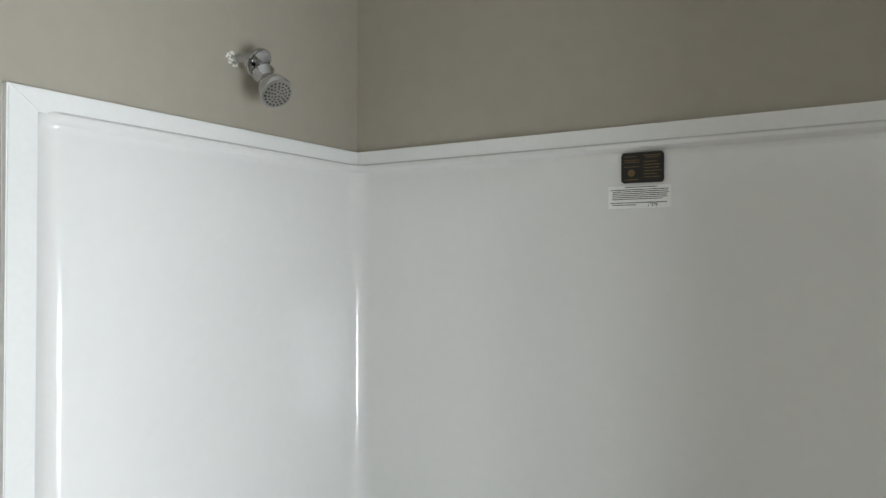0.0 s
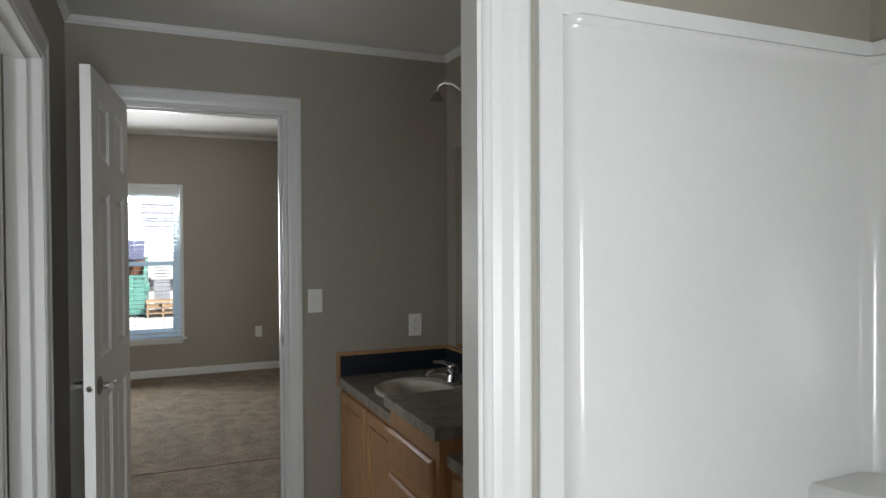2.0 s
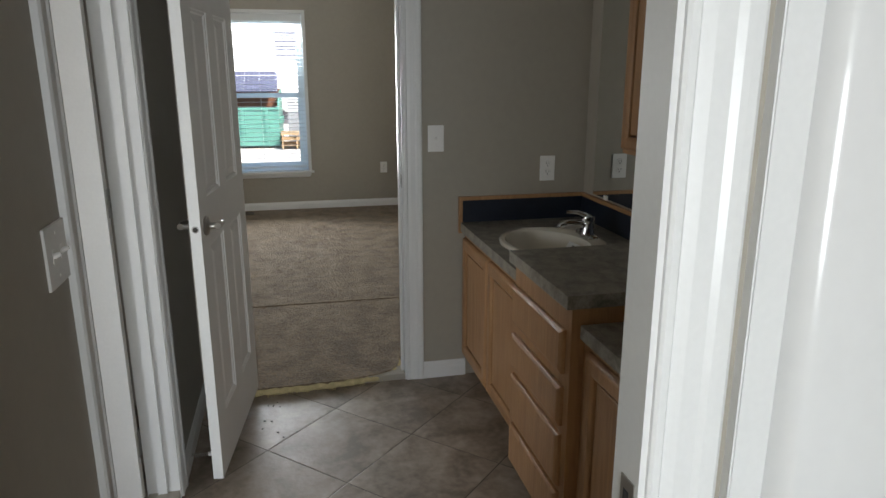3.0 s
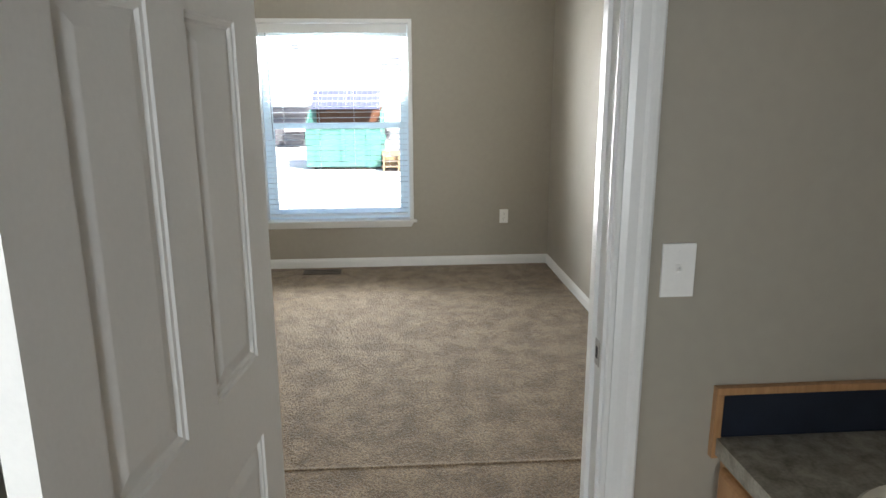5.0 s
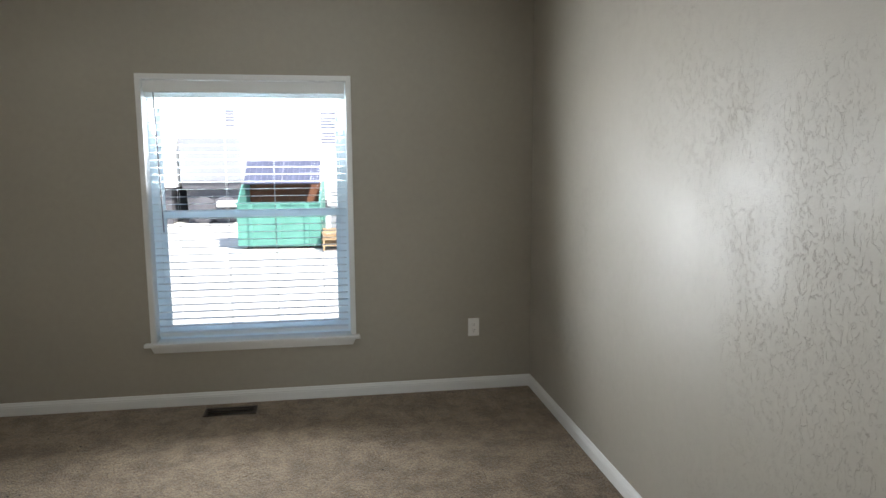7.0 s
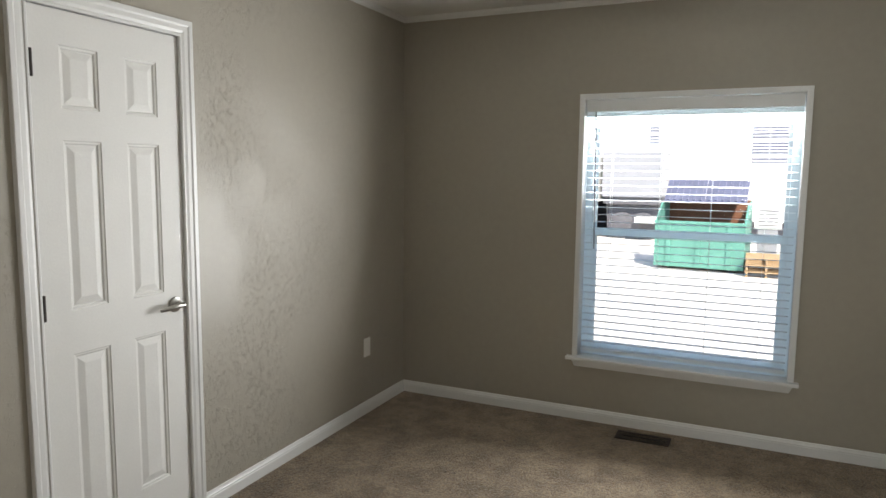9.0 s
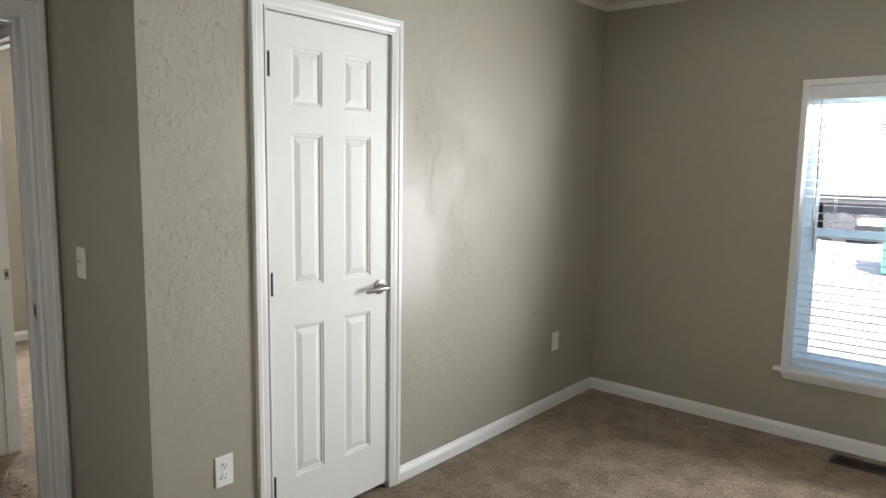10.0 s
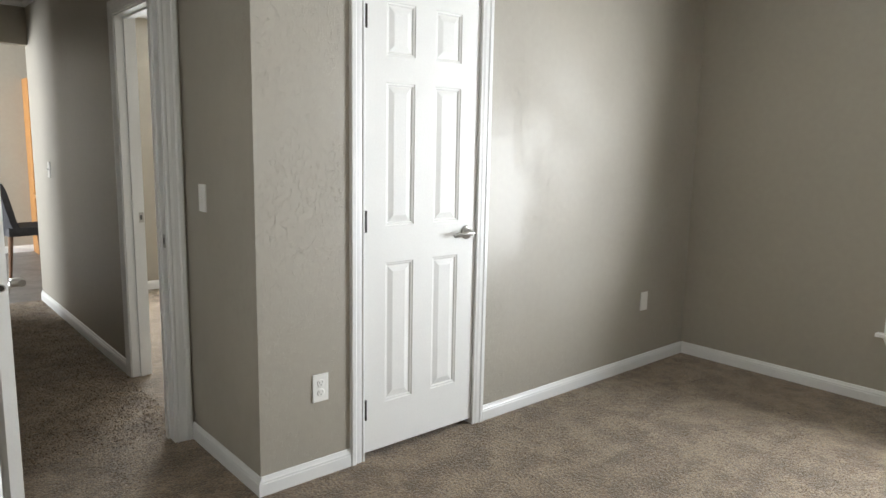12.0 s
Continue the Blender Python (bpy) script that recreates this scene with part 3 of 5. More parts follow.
def six_panel_door(name, m, w, h, label, hinge_side=0, knob=0.935, hinge_face=1, hinge_mat=None, levers=(1, -1), t=0.035):
    """A moulded six-panel door; local x runs across the leaf from the hinge (0) to the latch (w), y across its thickness (0 to t)."""
    d = thing(name, (0, 0, 0), label, "door", "", "")
    d.matrix_basis = m
    st = 0.112
    pw = (w - 3 * st) / 2
    panels = []
    for x0 in (st, 2 * st + pw):
        for z0, z1 in ((0.21, 0.835), (0.994, 1.592), (1.7, 1.914)):
            panels.append((x0, x0 + pw, z0, z1))
    bm = B()
    panel_face(bm, w, h, t, 1, panels)
    panel_face(bm, w, h, 0.0, -1, panels)
    for q in (((0, 0), (0, h)), ((w, 0), (w, h))):
        x = q[0][0]
        bm.faces.new([bm.verts.new(c) for c in ((x, 0, 0), (x, t, 0), (x, t, h), (x, 0, h))])
    for z in (0, h):
        bm.faces.new([bm.verts.new(c) for c in ((0, 0, z), (w, 0, z), (w, t, z), (0, t, z))])
    bmesh.ops.remove_doubles(bm, verts=bm.verts, dist=0.0003)
    part("leaf", bm, M_DOOR, d, "white moulded six-panel door leaf")
    for s in levers:
        lever_set(d, w - 0.06, knob, t if s > 0 else 0.0, s, -1)
    lp = part("latch_ring", lathe(B(), (w - 0.001, t / 2, knob), (1, 0, 0), [(0.0115, 0), (0.0115, 0.002), (0.0095, 0.0025)], 18), M_NICKEL, d, "round nickel latch face", True)
    # Dark bronze disc in place of the shaded bolt hole.
    part("latch_hole", lathe(B(), (w, t / 2, knob), (1, 0, 0), [(0.0085, 0), (0.008, 0.0022), (0.005, 0.003)], 14), M_HINGE, lp)
    for z in (0.2, 1.02, 1.84):
        bm = B()
        yy = t + 0.009 if hinge_face > 0 else -0.009
        tube(bm, [(0.002, yy, z - 0.045), (0.002, yy, z + 0.045)], 0.0075, 10)
        box(bm, -0.0025, 0.0, min(yy, t / 2), max(yy, t / 2), z - 0.044, z + 0.044)
        part("hinge", bm, hinge_mat or M_NICKEL, d, "", True)
    return d


six_panel_door("bedroom_door", pose(XB0 + 0.006, 0.995, 0.012, 0, 0, -7.3), 0.735, 2.015, "white six-panel door standing open into the vanity room", hinge_face=-1, levers=(1, -1), knob=0.905)
six_panel_door("closet_door", pose(-4.653, YS - 0.004, 0.036, 0, 0, 180), 0.638, 2.03, "white six-panel closet door, closed, with dark hinges", hinge_face=-1, hinge_mat=M_HINGE, levers=(-1,))
six_panel_door("hall_door", pose(-3.342, YC + 0.012, 0.012, 0, 0, 90), 0.74, 2.015, "white six-panel door standing open into the bedroom", hinge_face=-1, hinge_mat=M_HINGE)
six_panel_door("side_room_door", pose(-2.239, 0.68, 0.0, 0, 0, -91), 0.7, 2.015, "white six-panel door swung open into the side room", hinge_face=-1, levers=(1, -1))


def strike(at, axis, out):
    """A strike plate on a jamb: a small plate with a hole."""
    s = thing("strike_plate", at, "nickel strike plate set in the white jamb", "strike plate")
    bm = B()
    if axis == "y":
        box(bm, -0.014, 0.016, 0, out * 0.0016, -0.029, 0.029, 0.0006)
    else:
        box(bm, 0, out * 0.0016, -0.014, 0.016, -0.029, 0.029, 0.0006)
    part("plate", bm, M_NICKEL, s)
    bm = B()
    if axis == "y":
        box(bm, -0.006, 0.006, out * 0.0014, out * 0.0022, -0.013, 0.013)
    else:
        box(bm, out * 0.0014, out * 0.0022, -0.006, 0.006, -0.013, 0.013)
    part("hole", bm, M_SLOT, s)


strike((-3.03, 1.714, 0.93), "y", -1)
strike((-0.66, 1.595, 0.915), "y", -1)
strike((-4.077, -1.672, 0.935), "x", 1)
strike((-4.285, -2.672, 0.935), "y", 1)


# ---- electrical plates ----
def plate(name, at, turn, style, label, w=0.072):
    """A wall plate, its face along local -y, at its centre."""
    p = thing(name, at, label, "outlet" if style == "outlet" else "switch plate" if style != "blank" else "wall plate", turn=turn)
    bm = B()
    box(bm, -w / 2, w / 2, -0.0055, 0.0, -0.058, 0.058, 0.002)
    part("plate", bm, M_PLASTIC, p)
    if style == "outlet":
        for z in (-0.02, 0.02):
            bm = B()
            lathe(bm, (0, -0.005, z), (0, -1, 0), [(0.0165, 0), (0.0165, 0.002), (0.015, 0.003)], 20)
            o = part("receptacle", bm, M_PLASTIC, p)
            bm = B()
            box(bm, -0.0075, -0.0055, -0.0086, -0.0075, z + 0.0005, z + 0.0085)
            box(bm, 0.0055, 0.0075, -0.0086, -0.0075, z + 0.0005, z + 0.0075)
            box(bm, -0.002, 0.002, -0.0086, -0.0075, z - 0.0095, z - 0.0045)
            part("slots", bm, M_SLOT, o)
    elif style.startswith("switch"):
        for x in ((0,) if style == "switch" else (-0.023, 0.023)):
            part("toggle_bezel", box(B(), x - 0.006, x + 0.006, -0.0065, -0.004, -0.013, 0.013, 0.0006), M_PLASTIC, p)
            bm = B()
            tube(bm, [(x, -0.005, 0.0), (x, -0.013, 0.004), (x, -0.019, 0.006)], [0.005, 0.0045, 0.0035], 8)
            part("toggle", bm, M_PLASTIC, p)
    for z in ((0,) if style == "outlet" else (-0.041, 0.041)):
        part("screw", lathe(B(), (0, -0.005, z), (0, -1, 0), [(0.003, 0), (0.0028, 0.001), (0.001, 0.0014)], 10), M_PLASTIC, p)
    return p


plate("light_switch", (XB0, 1.868, 1.12), 90, "switch", "white single light switch on the greige wall")
plate("wall_outlet", (XB0, 2.4, 0.972), 90, "outlet", "white duplex outlet above the vanity backsplash")
plate("wall_outlet", (XW, 2.208, 0.42), 90, "outlet", "white duplex outlet low on the window wall")
plate("wall_outlet", (-4.437, YS, 0.388), 180, "outlet", "white duplex outlet beside the closet door")
plate("wall_plate", (-6.76, YS, 0.43), 180, "blank", "white blank wall plate low on the textured wall")
plate("light_switch", (XR, -1.45, 1.137), 90, "switch", "white light switch beside the hall door")
plate("light_switch", (-1.37, YL0, 1.08), 180, "switch2", "white double light switch beside the side door", 0.115)
plate("light_switch", (-4.2, -4.55, 1.13), 90, "switch", "white light switch at the end of the hall")


# ---- bedroom window with blind ----
WY0, WY1, WZ0, WZ1 = 0.25, 1.425, 0.40, 1.972
win = thing("window_1", (XW, 0, 0), "white vinyl single-hung window in a white trimmed opening", "", "", "structure")
bm = B()
for y0, y1, z0, z1 in ((WY0 - 0.026, WY0 + 0.004, WZ0, WZ1 + 0.026), (WY1 - 0.004, WY1 + 0.026, WZ0, WZ1 + 0.026), (WY0 + 0.004, WY1 - 0.004, WZ1 - 0.004, WZ1 + 0.026)):
    box(bm, -0.002, 0.011, y0, y1, z0, z1, 0.002)
part("window_trim", bm, M_TRIM, win)
bm = B()
for y0, y1, z0, z1 in ((WY0, WY0 + 0.006, WZ0, WZ1), (WY1 - 0.006, WY1, WZ0, WZ1), (WY0, WY1, WZ1 - 0.006, WZ1)):
    box(bm, -0.11, 0.0, y0, y1, z0, z1)
part("window_reveal", bm, M_TRIM, win)
part("window_sill", box(B(), -0.11, 0.045, WY0 - 0.06, WY1 + 0.05, WZ0 - 0.012, WZ0 + 0.008, 0.004), M_TRIM, win)
bm = B()
v0 = [bm.verts.new((x, y, z)) for x, y, z in ((0, WY0 - 0.03, WZ0 - 0.012), (0, WY1 + 0.025, WZ0 - 0.012), (0, WY1 + 0.005, WZ0 - 0.055), (0, WY0 - 0.01, WZ0 - 0.055))]
v1 = [bm.verts.new((x, y, z)) for x, y, z in ((0.016, WY0 - 0.03, WZ0 - 0.012), (0.016, WY1 + 0.025, WZ0 - 0.012), (0.012, WY1 + 0.005, WZ0 - 0.055), (0.012, WY0 - 0.01, WZ0 - 0.055))]
bridge(bm, v0, v1)
bm.faces.new(v0[::-1])
bm.faces.new(v1)
part("apron", bm, M_TRIM, win)
RZ = 1.155
bm = B()
for y0, y1, z0, z1, x0, x1 in (
    (WY0 + 0.006, WY0 + 0.05, WZ0 + 0.008, WZ1 - 0.006, -0.15, -0.085), (WY1 - 0.05, WY1 - 0.006, WZ0 + 0.008, WZ1 - 0.006, -0.15, -0.085),
    (WY0 + 0.05, WY1 - 0.05, WZ0 + 0.008, WZ0 + 0.055, -0.15, -0.085), (WY0 + 0.05, WY1 - 0.05, WZ1 - 0.05, WZ1 - 0.006, -0.15, -0.085),
):
    box(bm, x0, x1, y0, y1, z0, z1, 0.004)
part("window_frame", bm, M_VINYL, win)
bm = B()
for y0, y1, z0, z1 in ((WY0 + 0.05, WY0 + 0.08, WZ0 + 0.055, RZ), (WY1 - 0.08, WY1 - 0.05, WZ0 + 0.055, RZ), (WY0 + 0.08, WY1 - 0.08, WZ0 + 0.055, WZ0 + 0.09), (WY0 + 0.05, WY1 - 0.05, RZ, RZ + 0.045)):
    box(bm, -0.115, -0.088, y0, y1, z0, z1, 0.003)
part("lower_sash", bm, M_VINYL, win)
bm = B()
for y0, y1, z0, z1 in ((WY0 + 0.05, WY0 + 0.07, RZ + 0.04, WZ1 - 0.05), (WY1 - 0.07, WY1 - 0.05, RZ + 0.04, WZ1 - 0.05), (WY0 + 0.05, WY1 - 0.05, RZ + 0.012, RZ + 0.04), (WY0 + 0.07, WY1 - 0.07, 1.812, WZ1 - 0.05)):
    box(bm, -0.145, -0.118, y0, y1, z0, z1, 0.003)
part("upper_sash", bm, M_VINYL, win)
for x, z0, z1 in ((-0.1, WZ0 + 0.085, RZ + 0.004), (-0.132, RZ + 0.036, WZ1 - 0.045)):
    g = part("pane", box(B(), x - 0.002, x + 0.002, WY0 + 0.06, WY1 - 0.06, z0, z1), M_GLASS, win)
    g.visible_shadow = False

blind = thing("window_blind", (XW - 0.04, 0, WZ0 + 0.02), "white two-inch slat blind lowered with open slats", "blind")
part("valance", box(B(), 0.028, 0.036, WY0 + 0.012, WY1 - 0.012, WZ1 - WZ0 - 0.098, WZ1 - WZ0 - 0.03, 0.002), M_TRIM, blind, "white valance board")
part("head_rail", box(B(), -0.02, 0.022, WY0 + 0.014, WY1 - 0.014, WZ1 - WZ0 - 0.126, WZ1 - WZ0 - 0.032, 0.002), M_BLIND, blind)
part("bottom_rail", box(B(), -0.022, 0.024, WY0 + 0.02, WY1 - 0.02, 0.02, 0.04, 0.004), M_BLIND, blind)


def slat_mesh(w, y0, y1):
    bm = B()
    pr = [(-w / 2, 0), (-w / 4, 0.0022), (0, 0.003), (w / 4, 0.0022), (w / 2, 0), (w / 4, -0.0006), (0, 0.0002), (-w / 4, -0.0006)]
    a = [bm.verts.new((x, y0, z)) for x, z in pr]
    b = [bm.verts.new((x, y1, z)) for x, z in pr]
    bridge(bm, a, b)
    bm.faces.new(a[::-1])
    bm.faces.new(b)
    return bm


first = part("slat", slat_mesh(0.05, WY0 + 0.02, WY1 - 0.02), M_BLIND, blind)
N_SLAT, PITCH = 32, 0.0437
first.matrix_basis = pose(0, 0, 0.078, 0, -2, 0)
for i in range(1, N_SLAT):
    o = new("slat", first.data)
    o.parent = blind
    o.matrix_basis = pose(0, 0, 0.078 + i * PITCH, 0, -2 + random.uniform(-1.2, 1.2), 0)
for y in (0.42, 0.70, 0.98, 1.26):
    bm = B()
    for x in (-0.027, 0.027):
        tube(bm, [(x, y, 0.03), (x, y, WZ1 - WZ0 - 0.09)], 0.0009, 5)
    part("ladder_cord", bm, M_BLIND, blind)
    part("valance_clip", box(B(), 0.0355, 0.0385, y - 0.003, y + 0.003, WZ1 - WZ0 - 0.128, WZ1 - WZ0 - 0.09), M_BLIND, blind)
part("tilt_wand", tube(B(), [(0.04, WY0 + 0.07, WZ1 - WZ0 - 0.1), (0.042, WY0 + 0.085, 0.66)], 0.004, 8), M_GREYTRAILER, blind, "grey plastic tilt wand")


# ---- floor register ----
reg = thing("floor_register", (-7.1, 0.69, 0.004), "brown metal floor register under the window", "vent")
part("backing", box(B(), -0.05, 0.05, -0.138, 0.138, 0.0, 0.002), M_SLOT, reg)
bm = B()
for x0, x1, y0, y1 in ((-0.066, -0.046, -0.152, 0.152), (0.046, 0.066, -0.152, 0.152), (-0.046, 0.046, -0.152, -0.134), (-0.046, 0.046, 0.134, 0.152), (-0.004, 0.004, -0.134, 0.134)):
    box(bm, x0, x1, y0, y1, 0.0, 0.006, 0.0015)
part("frame", bm, M_VENT, reg)
louvre = None
for i in range(24):
    y = -0.128 + i * 0.2565 / 23
    if louvre is None:
        louvre = part("slat", box(B(), -0.046, 0.046, -0.0018, 0.0018, 0.0015, 0.0055), M_VENT, reg)
        louvre.location = (0, y, 0)
    else:
        o = new("slat", louvre.data)
        o.parent = reg
        o.location = (0, y, 0)


# ---- bathtub surround ----
YT = 2.545                       # face of the furred wall behind the tub
wall("wall_tub_back", "y", YT, YN, XA0, 0.92, 2.7, [], M_WALL, "greige wall above the bathtub")
tub = thing("shower_tub", (XA0, YT, 0), "glossy white fibreglass bathtub and shower surround", "bathtub")
TX, TY = 1.53, -0.80            # inner length and front edge from the corner
def u_path(inset, rad, front):
    """Plan outline of the surround wall, from the front of the head wall round to the front of the foot wall."""
    pts = [(inset, front)]
    for cx, cy, a0 in ((inset + rad, -inset - rad, 180), (TX - inset - rad, -inset - rad, 90)):
        for k in range(9):
            a = radians(a0 - k * 90 / 8)
            pts.append((cx + rad * math.cos(a), cy + rad * math.sin(a)))
    pts.append((TX - inset, front))
    return pts


bm = B()
levels = [(0.008, 0.03, 1.81), (0.02, 0.038, 1.809), (0.0265, 0.042, 1.804), (0.0275, 0.043, 1.797), (0.0235, 0.04, 1.791), (0.0195, 0.037, 1.788), (0.0185, 0.036, 1.783), (0.0195, 0.037, 1.774), (0.024, 0.04, 1.75), (0.0275, 0.042, 1.7), (0.03, 0.045, 1.2), (0.036, 0.055, 0.62), (0.045, 0.07, 0.5), (0.07, 0.09, 0.46)]
loops = []
for inset, rad, z in levels:
    pts = u_path(inset, rad, TY + 0.04)
    pts = [(0.002, TY - 0.02), (0.002, TY + 0.012), (0.003 + inset * 0.3, TY + 0.017), (inset * 0.85, TY + 0.029)] + pts + [(TX - inset * 0.9, TY + 0.024), (TX - 0.004 - inset * 0.5, TY + 0.014), (TX - 0.004, TY + 0.01), (TX - 0.003, TY - 0.02)]
    loops.append([bm.verts.new((x, y, z)) for x, y in pts])
for a, b in zip(loops, loops[1:]):
    for i in range(len(a) - 1):
        bm.faces.new((a[i], a[i + 1], b[i + 1], b[i]))
part("surround_wall", bm, M_GEL, tub, "", True)
bm = B()
o = [(x, y) for x, y in ((0.004, TY + 0.02), (0.004, -0.004), (TX - 0.004, -0.004), (TX - 0.004, TY + 0.02))]
rim, well = [], []
for i in range(40):
    a = 2 * math.pi * i / 40
    c, s = math.cos(a), math.sin(a)
    k = 1 / max(abs(c), abs(s))
    rim.append((TX / 2 + c * k * (TX / 2 - 0.004), TY / 2 + 0.01 + s * k * (-TY / 2 - 0.014)))
    e = (abs(c) ** 4 + abs(s) ** 4) ** -0.25
    well.append((c * e, s * e))
r0 = [bm.verts.new((x, y, FV)) for x, y in rim]
r1 = [bm.verts.new((x, y, 0.455)) for x, y in rim]
bridge(bm, r0, r1)
prev = r1
for fx, fy, z in ((0.66, 0.32, 0.455), (0.645, 0.305, 0.445), (0.62, 0.285, 0.3), (0.56, 0.24, 0.14), (0.5, 0.2, 0.12)):
    r = [bm.verts.new((TX / 2 + x * fx, TY / 2 + 0.01 + y * fy, z)) for x, y in well]
    bridge(bm, prev, r)
    prev = r
bm.faces.new(prev)
part("basin", bm, M_GEL, tub, "", True)
bm = B()
fan = [(0.02, -0.03)] + [(0.02 + 0.2 * math.cos(radians(-a)), -0.03 + 0.2 * math.sin(radians(-a))) for a in range(0, 91, 9)]
lo = [bm.verts.new((x, y, 0.89)) for x, y in fan]
md = [bm.verts.new((x, y, 0.925)) for x, y in fan]
hi = [bm.verts.new((0.02 + (x - 0.02) * 0.94, -0.03 + (y + 0.03) * 0.94, 0.934)) for x, y in fan]
bridge(bm, lo, md)
bridge(bm, md, hi)
bm.faces.new(hi)
bm.faces.new(lo[::-1])
part("corner_shelf", bm, M_GEL, tub, "", True)
bm = B()
w, wh, t = 0.046, 0.037, 0.016
for pts in (
    [(0, TY - 0.04, FV), (0, TY - 0.04, 1.842), (0, TY - 0.04 + w, 1.842 - wh), (0, TY - 0.04 + w, FV)],
    [(0, TY - 0.04, 1.842), (0, -0.001, 1.842), (0, -0.001, 1.842 - wh), (0, TY - 0.04 + w, 1.842 - wh)],
):
    a = [bm.verts.new((-0.001, y, z)) for x, y, z in pts]
    b = [bm.verts.new((t, y, z)) for x, y, z in pts]
    bridge(bm, a, b)
    bm.faces.new(b)
bmesh.ops.bevel(bm, geom=[e for e in bm.edges if all(v.co.x > 0.005 for v in e.verts)], offset=0.002, segments=2, affect="EDGES")
part("head_trim", bm, M_TRIM, tub, "white mitred trim board")
part("back_trim", box(B(), 0.0, TX + 0.03, -0.016, 0.001, 1.842 - wh, 1.842, 0.002), M_TRIM, tub, "white trim board")
part("foot_trim", box(B(), TX + 0.019, TX + 0.032, TY - 0.04, -0.011, 1.842 - wh, 1.842, 0.002), M_TRIM, tub, "white trim board")

wl = thing("warning_label", (0.057, YT - 0.0285, 1.665), "black plate and white instruction sticker on the surround", "label")
bm = B()
rounded = [(x + 0.007 * math.cos(radians(a)), z + 0.007 * math.sin(radians(a))) for x, z, a0 in ((0.076, 0.113, 0), (0.007, 0.113, 90), (0.007, 0.067, 180), (0.076, 0.067, 270)) for a in range(a0, a0 + 91, 15)]
back, front = [bm.verts.new((x, 0.0, z)) for x, z in rounded], [bm.verts.new((x, -0.0016, z)) for x, z in rounded]
bridge(bm, back, front)
bm.faces.new(front)
part("black_plate", bm, M_BLACKPLATE, wl, "black plate with gold print")
bm = B()
for x0, x1, z in ((0.006, 0.028, 0.112), (0.006, 0.036, 0.105), (0.006, 0.036, 0.101), (0.006, 0.036, 0.092), (0.044, 0.078, 0.113), (0.048, 0.074, 0.109), (0.044, 0.07, 0.101), (0.044, 0.076, 0.095), (0.044, 0.074, 0.089), (0.044, 0.078, 0.083), (0.044, 0.07, 0.077), (0.044, 0.076, 0.071), (0.008, 0.034, 0.067)):
    box(bm, x0, x1, -0.0019, -0.0015, z - 0.0007, z + 0.0007)
part("gold_print", bm, M_GOLD, wl)
part("seal", lathe(B(), (0.02, -0.0014, 0.08), (0, -1, 0), [(0.007, 0), (0.007, 0.0007)], 20), M_GOLD, wl)
part("sticker", box(B(), -0.026, 0.096, -0.0008, 0.0, 0.011, 0.055), M_PAPER, wl, "white sticker with fine print")
bm = B()
for x0, x1, z in ((0.008, 0.07, 0.049), (-0.022, 0.092, 0.043), (-0.018, 0.09, 0.0385), (-0.018, 0.092, 0.034), (-0.018, 0.088, 0.0295), (-0.018, 0.09, 0.025), (-0.018, 0.08, 0.0205), (-0.022, 0.088, 0.0115), (-0.018, 0.03, 0.0065)):
    box(bm, x0, x1, -0.0011, -0.0007, 0.0125 + z * 0.81 - 0.0007, 0.0125 + z * 0.81 + 0.0007)
for k in range(5):
    tube(bm, [(0.053 + k * 0.004, -0.0009, 0.014 + 0.004 * (k % 2)), (0.056 + k * 0.003, -0.0009, 0.024 - 0.003 * (k % 2)), (0.06 + k * 0.003, -0.0009, 0.016)], 0.0005, 4)
part("fine_print", bm, M_INK, wl)

sh = thing("wall_shower", (XA0, 2.15, 1.976), "chrome shower head on a short bent arm", "shower head")
part("flange", lathe(B(), (0.048, 0.014, 0.004), (0.8, 0.1, -0.5), [(0.012, -0.006), (0.024, -0.003), (0.03, 0.003), (0.031, 0.009), (0.029, 0.01), (0.02, 0.004), (0.011, 0.002)], 28), M_CHROME, sh, "", True)
part("arm", tube(B(), [(-0.004, 0.0, 0.012), (0.03, 0.008, 0.01), (0.055, 0.012, -0.003), (0.074, 0.014, -0.024)], 0.0105, 14), M_CHROME, sh, "", True)
ax = Vector((0.55, -0.12, -0.55)).normalized()
o = Vector((0.064, 0.012, -0.016))
hd = part("head", lathe(B(), o, ax, [(0.012, 0), (0.021, 0.006), (0.023, 0.016), (0.017, 0.026), (0.015, 0.034), (0.022, 0.046), (0.031, 0.064), (0.0345, 0.082), (0.033, 0.086)], 28), M_CHROME, sh, "", True)
part("spray_face", lathe(B(), o + ax * 0.0855, ax, [(0.031, 0), (0.03, 0.002), (0.012, 0.003)], 28), M_NICKEL, hd, "grey spray face with rings of nozzles", True)
_, fu, fv = axes(ax)
bm = B()
for r, n in ((0.006, 5), (0.012, 9), (0.018, 14), (0.025, 19)):
    for i in range(n):
        a = 2 * math.pi * i / n
        lathe(bm, o + ax * 0.087 + (fu * math.cos(a) + fv * math.sin(a)) * r, ax, [(0.0026, 0), (0.002, 0.0016)], 6)
part("nozzles", bm, M_HINGE, hd)
bm = B()
for i in range(26):
    a, r = random.uniform(0, 6.28), random.uniform(0.006, 0.016)
    lathe(bm, (0.0, r * math.cos(a) - 0.006, 0.012 + r * math.sin(a)), (1, random.uniform(-0.5, 0.5), random.uniform(-0.5, 0.5)), [(0.0026, 0), (0.0028, 0.001), (0.0008, random.uniform(0.0015, 0.004))], 6)
part("torn_caulk", bm, M_PATCH, sh, "ragged white plaster at the wall")


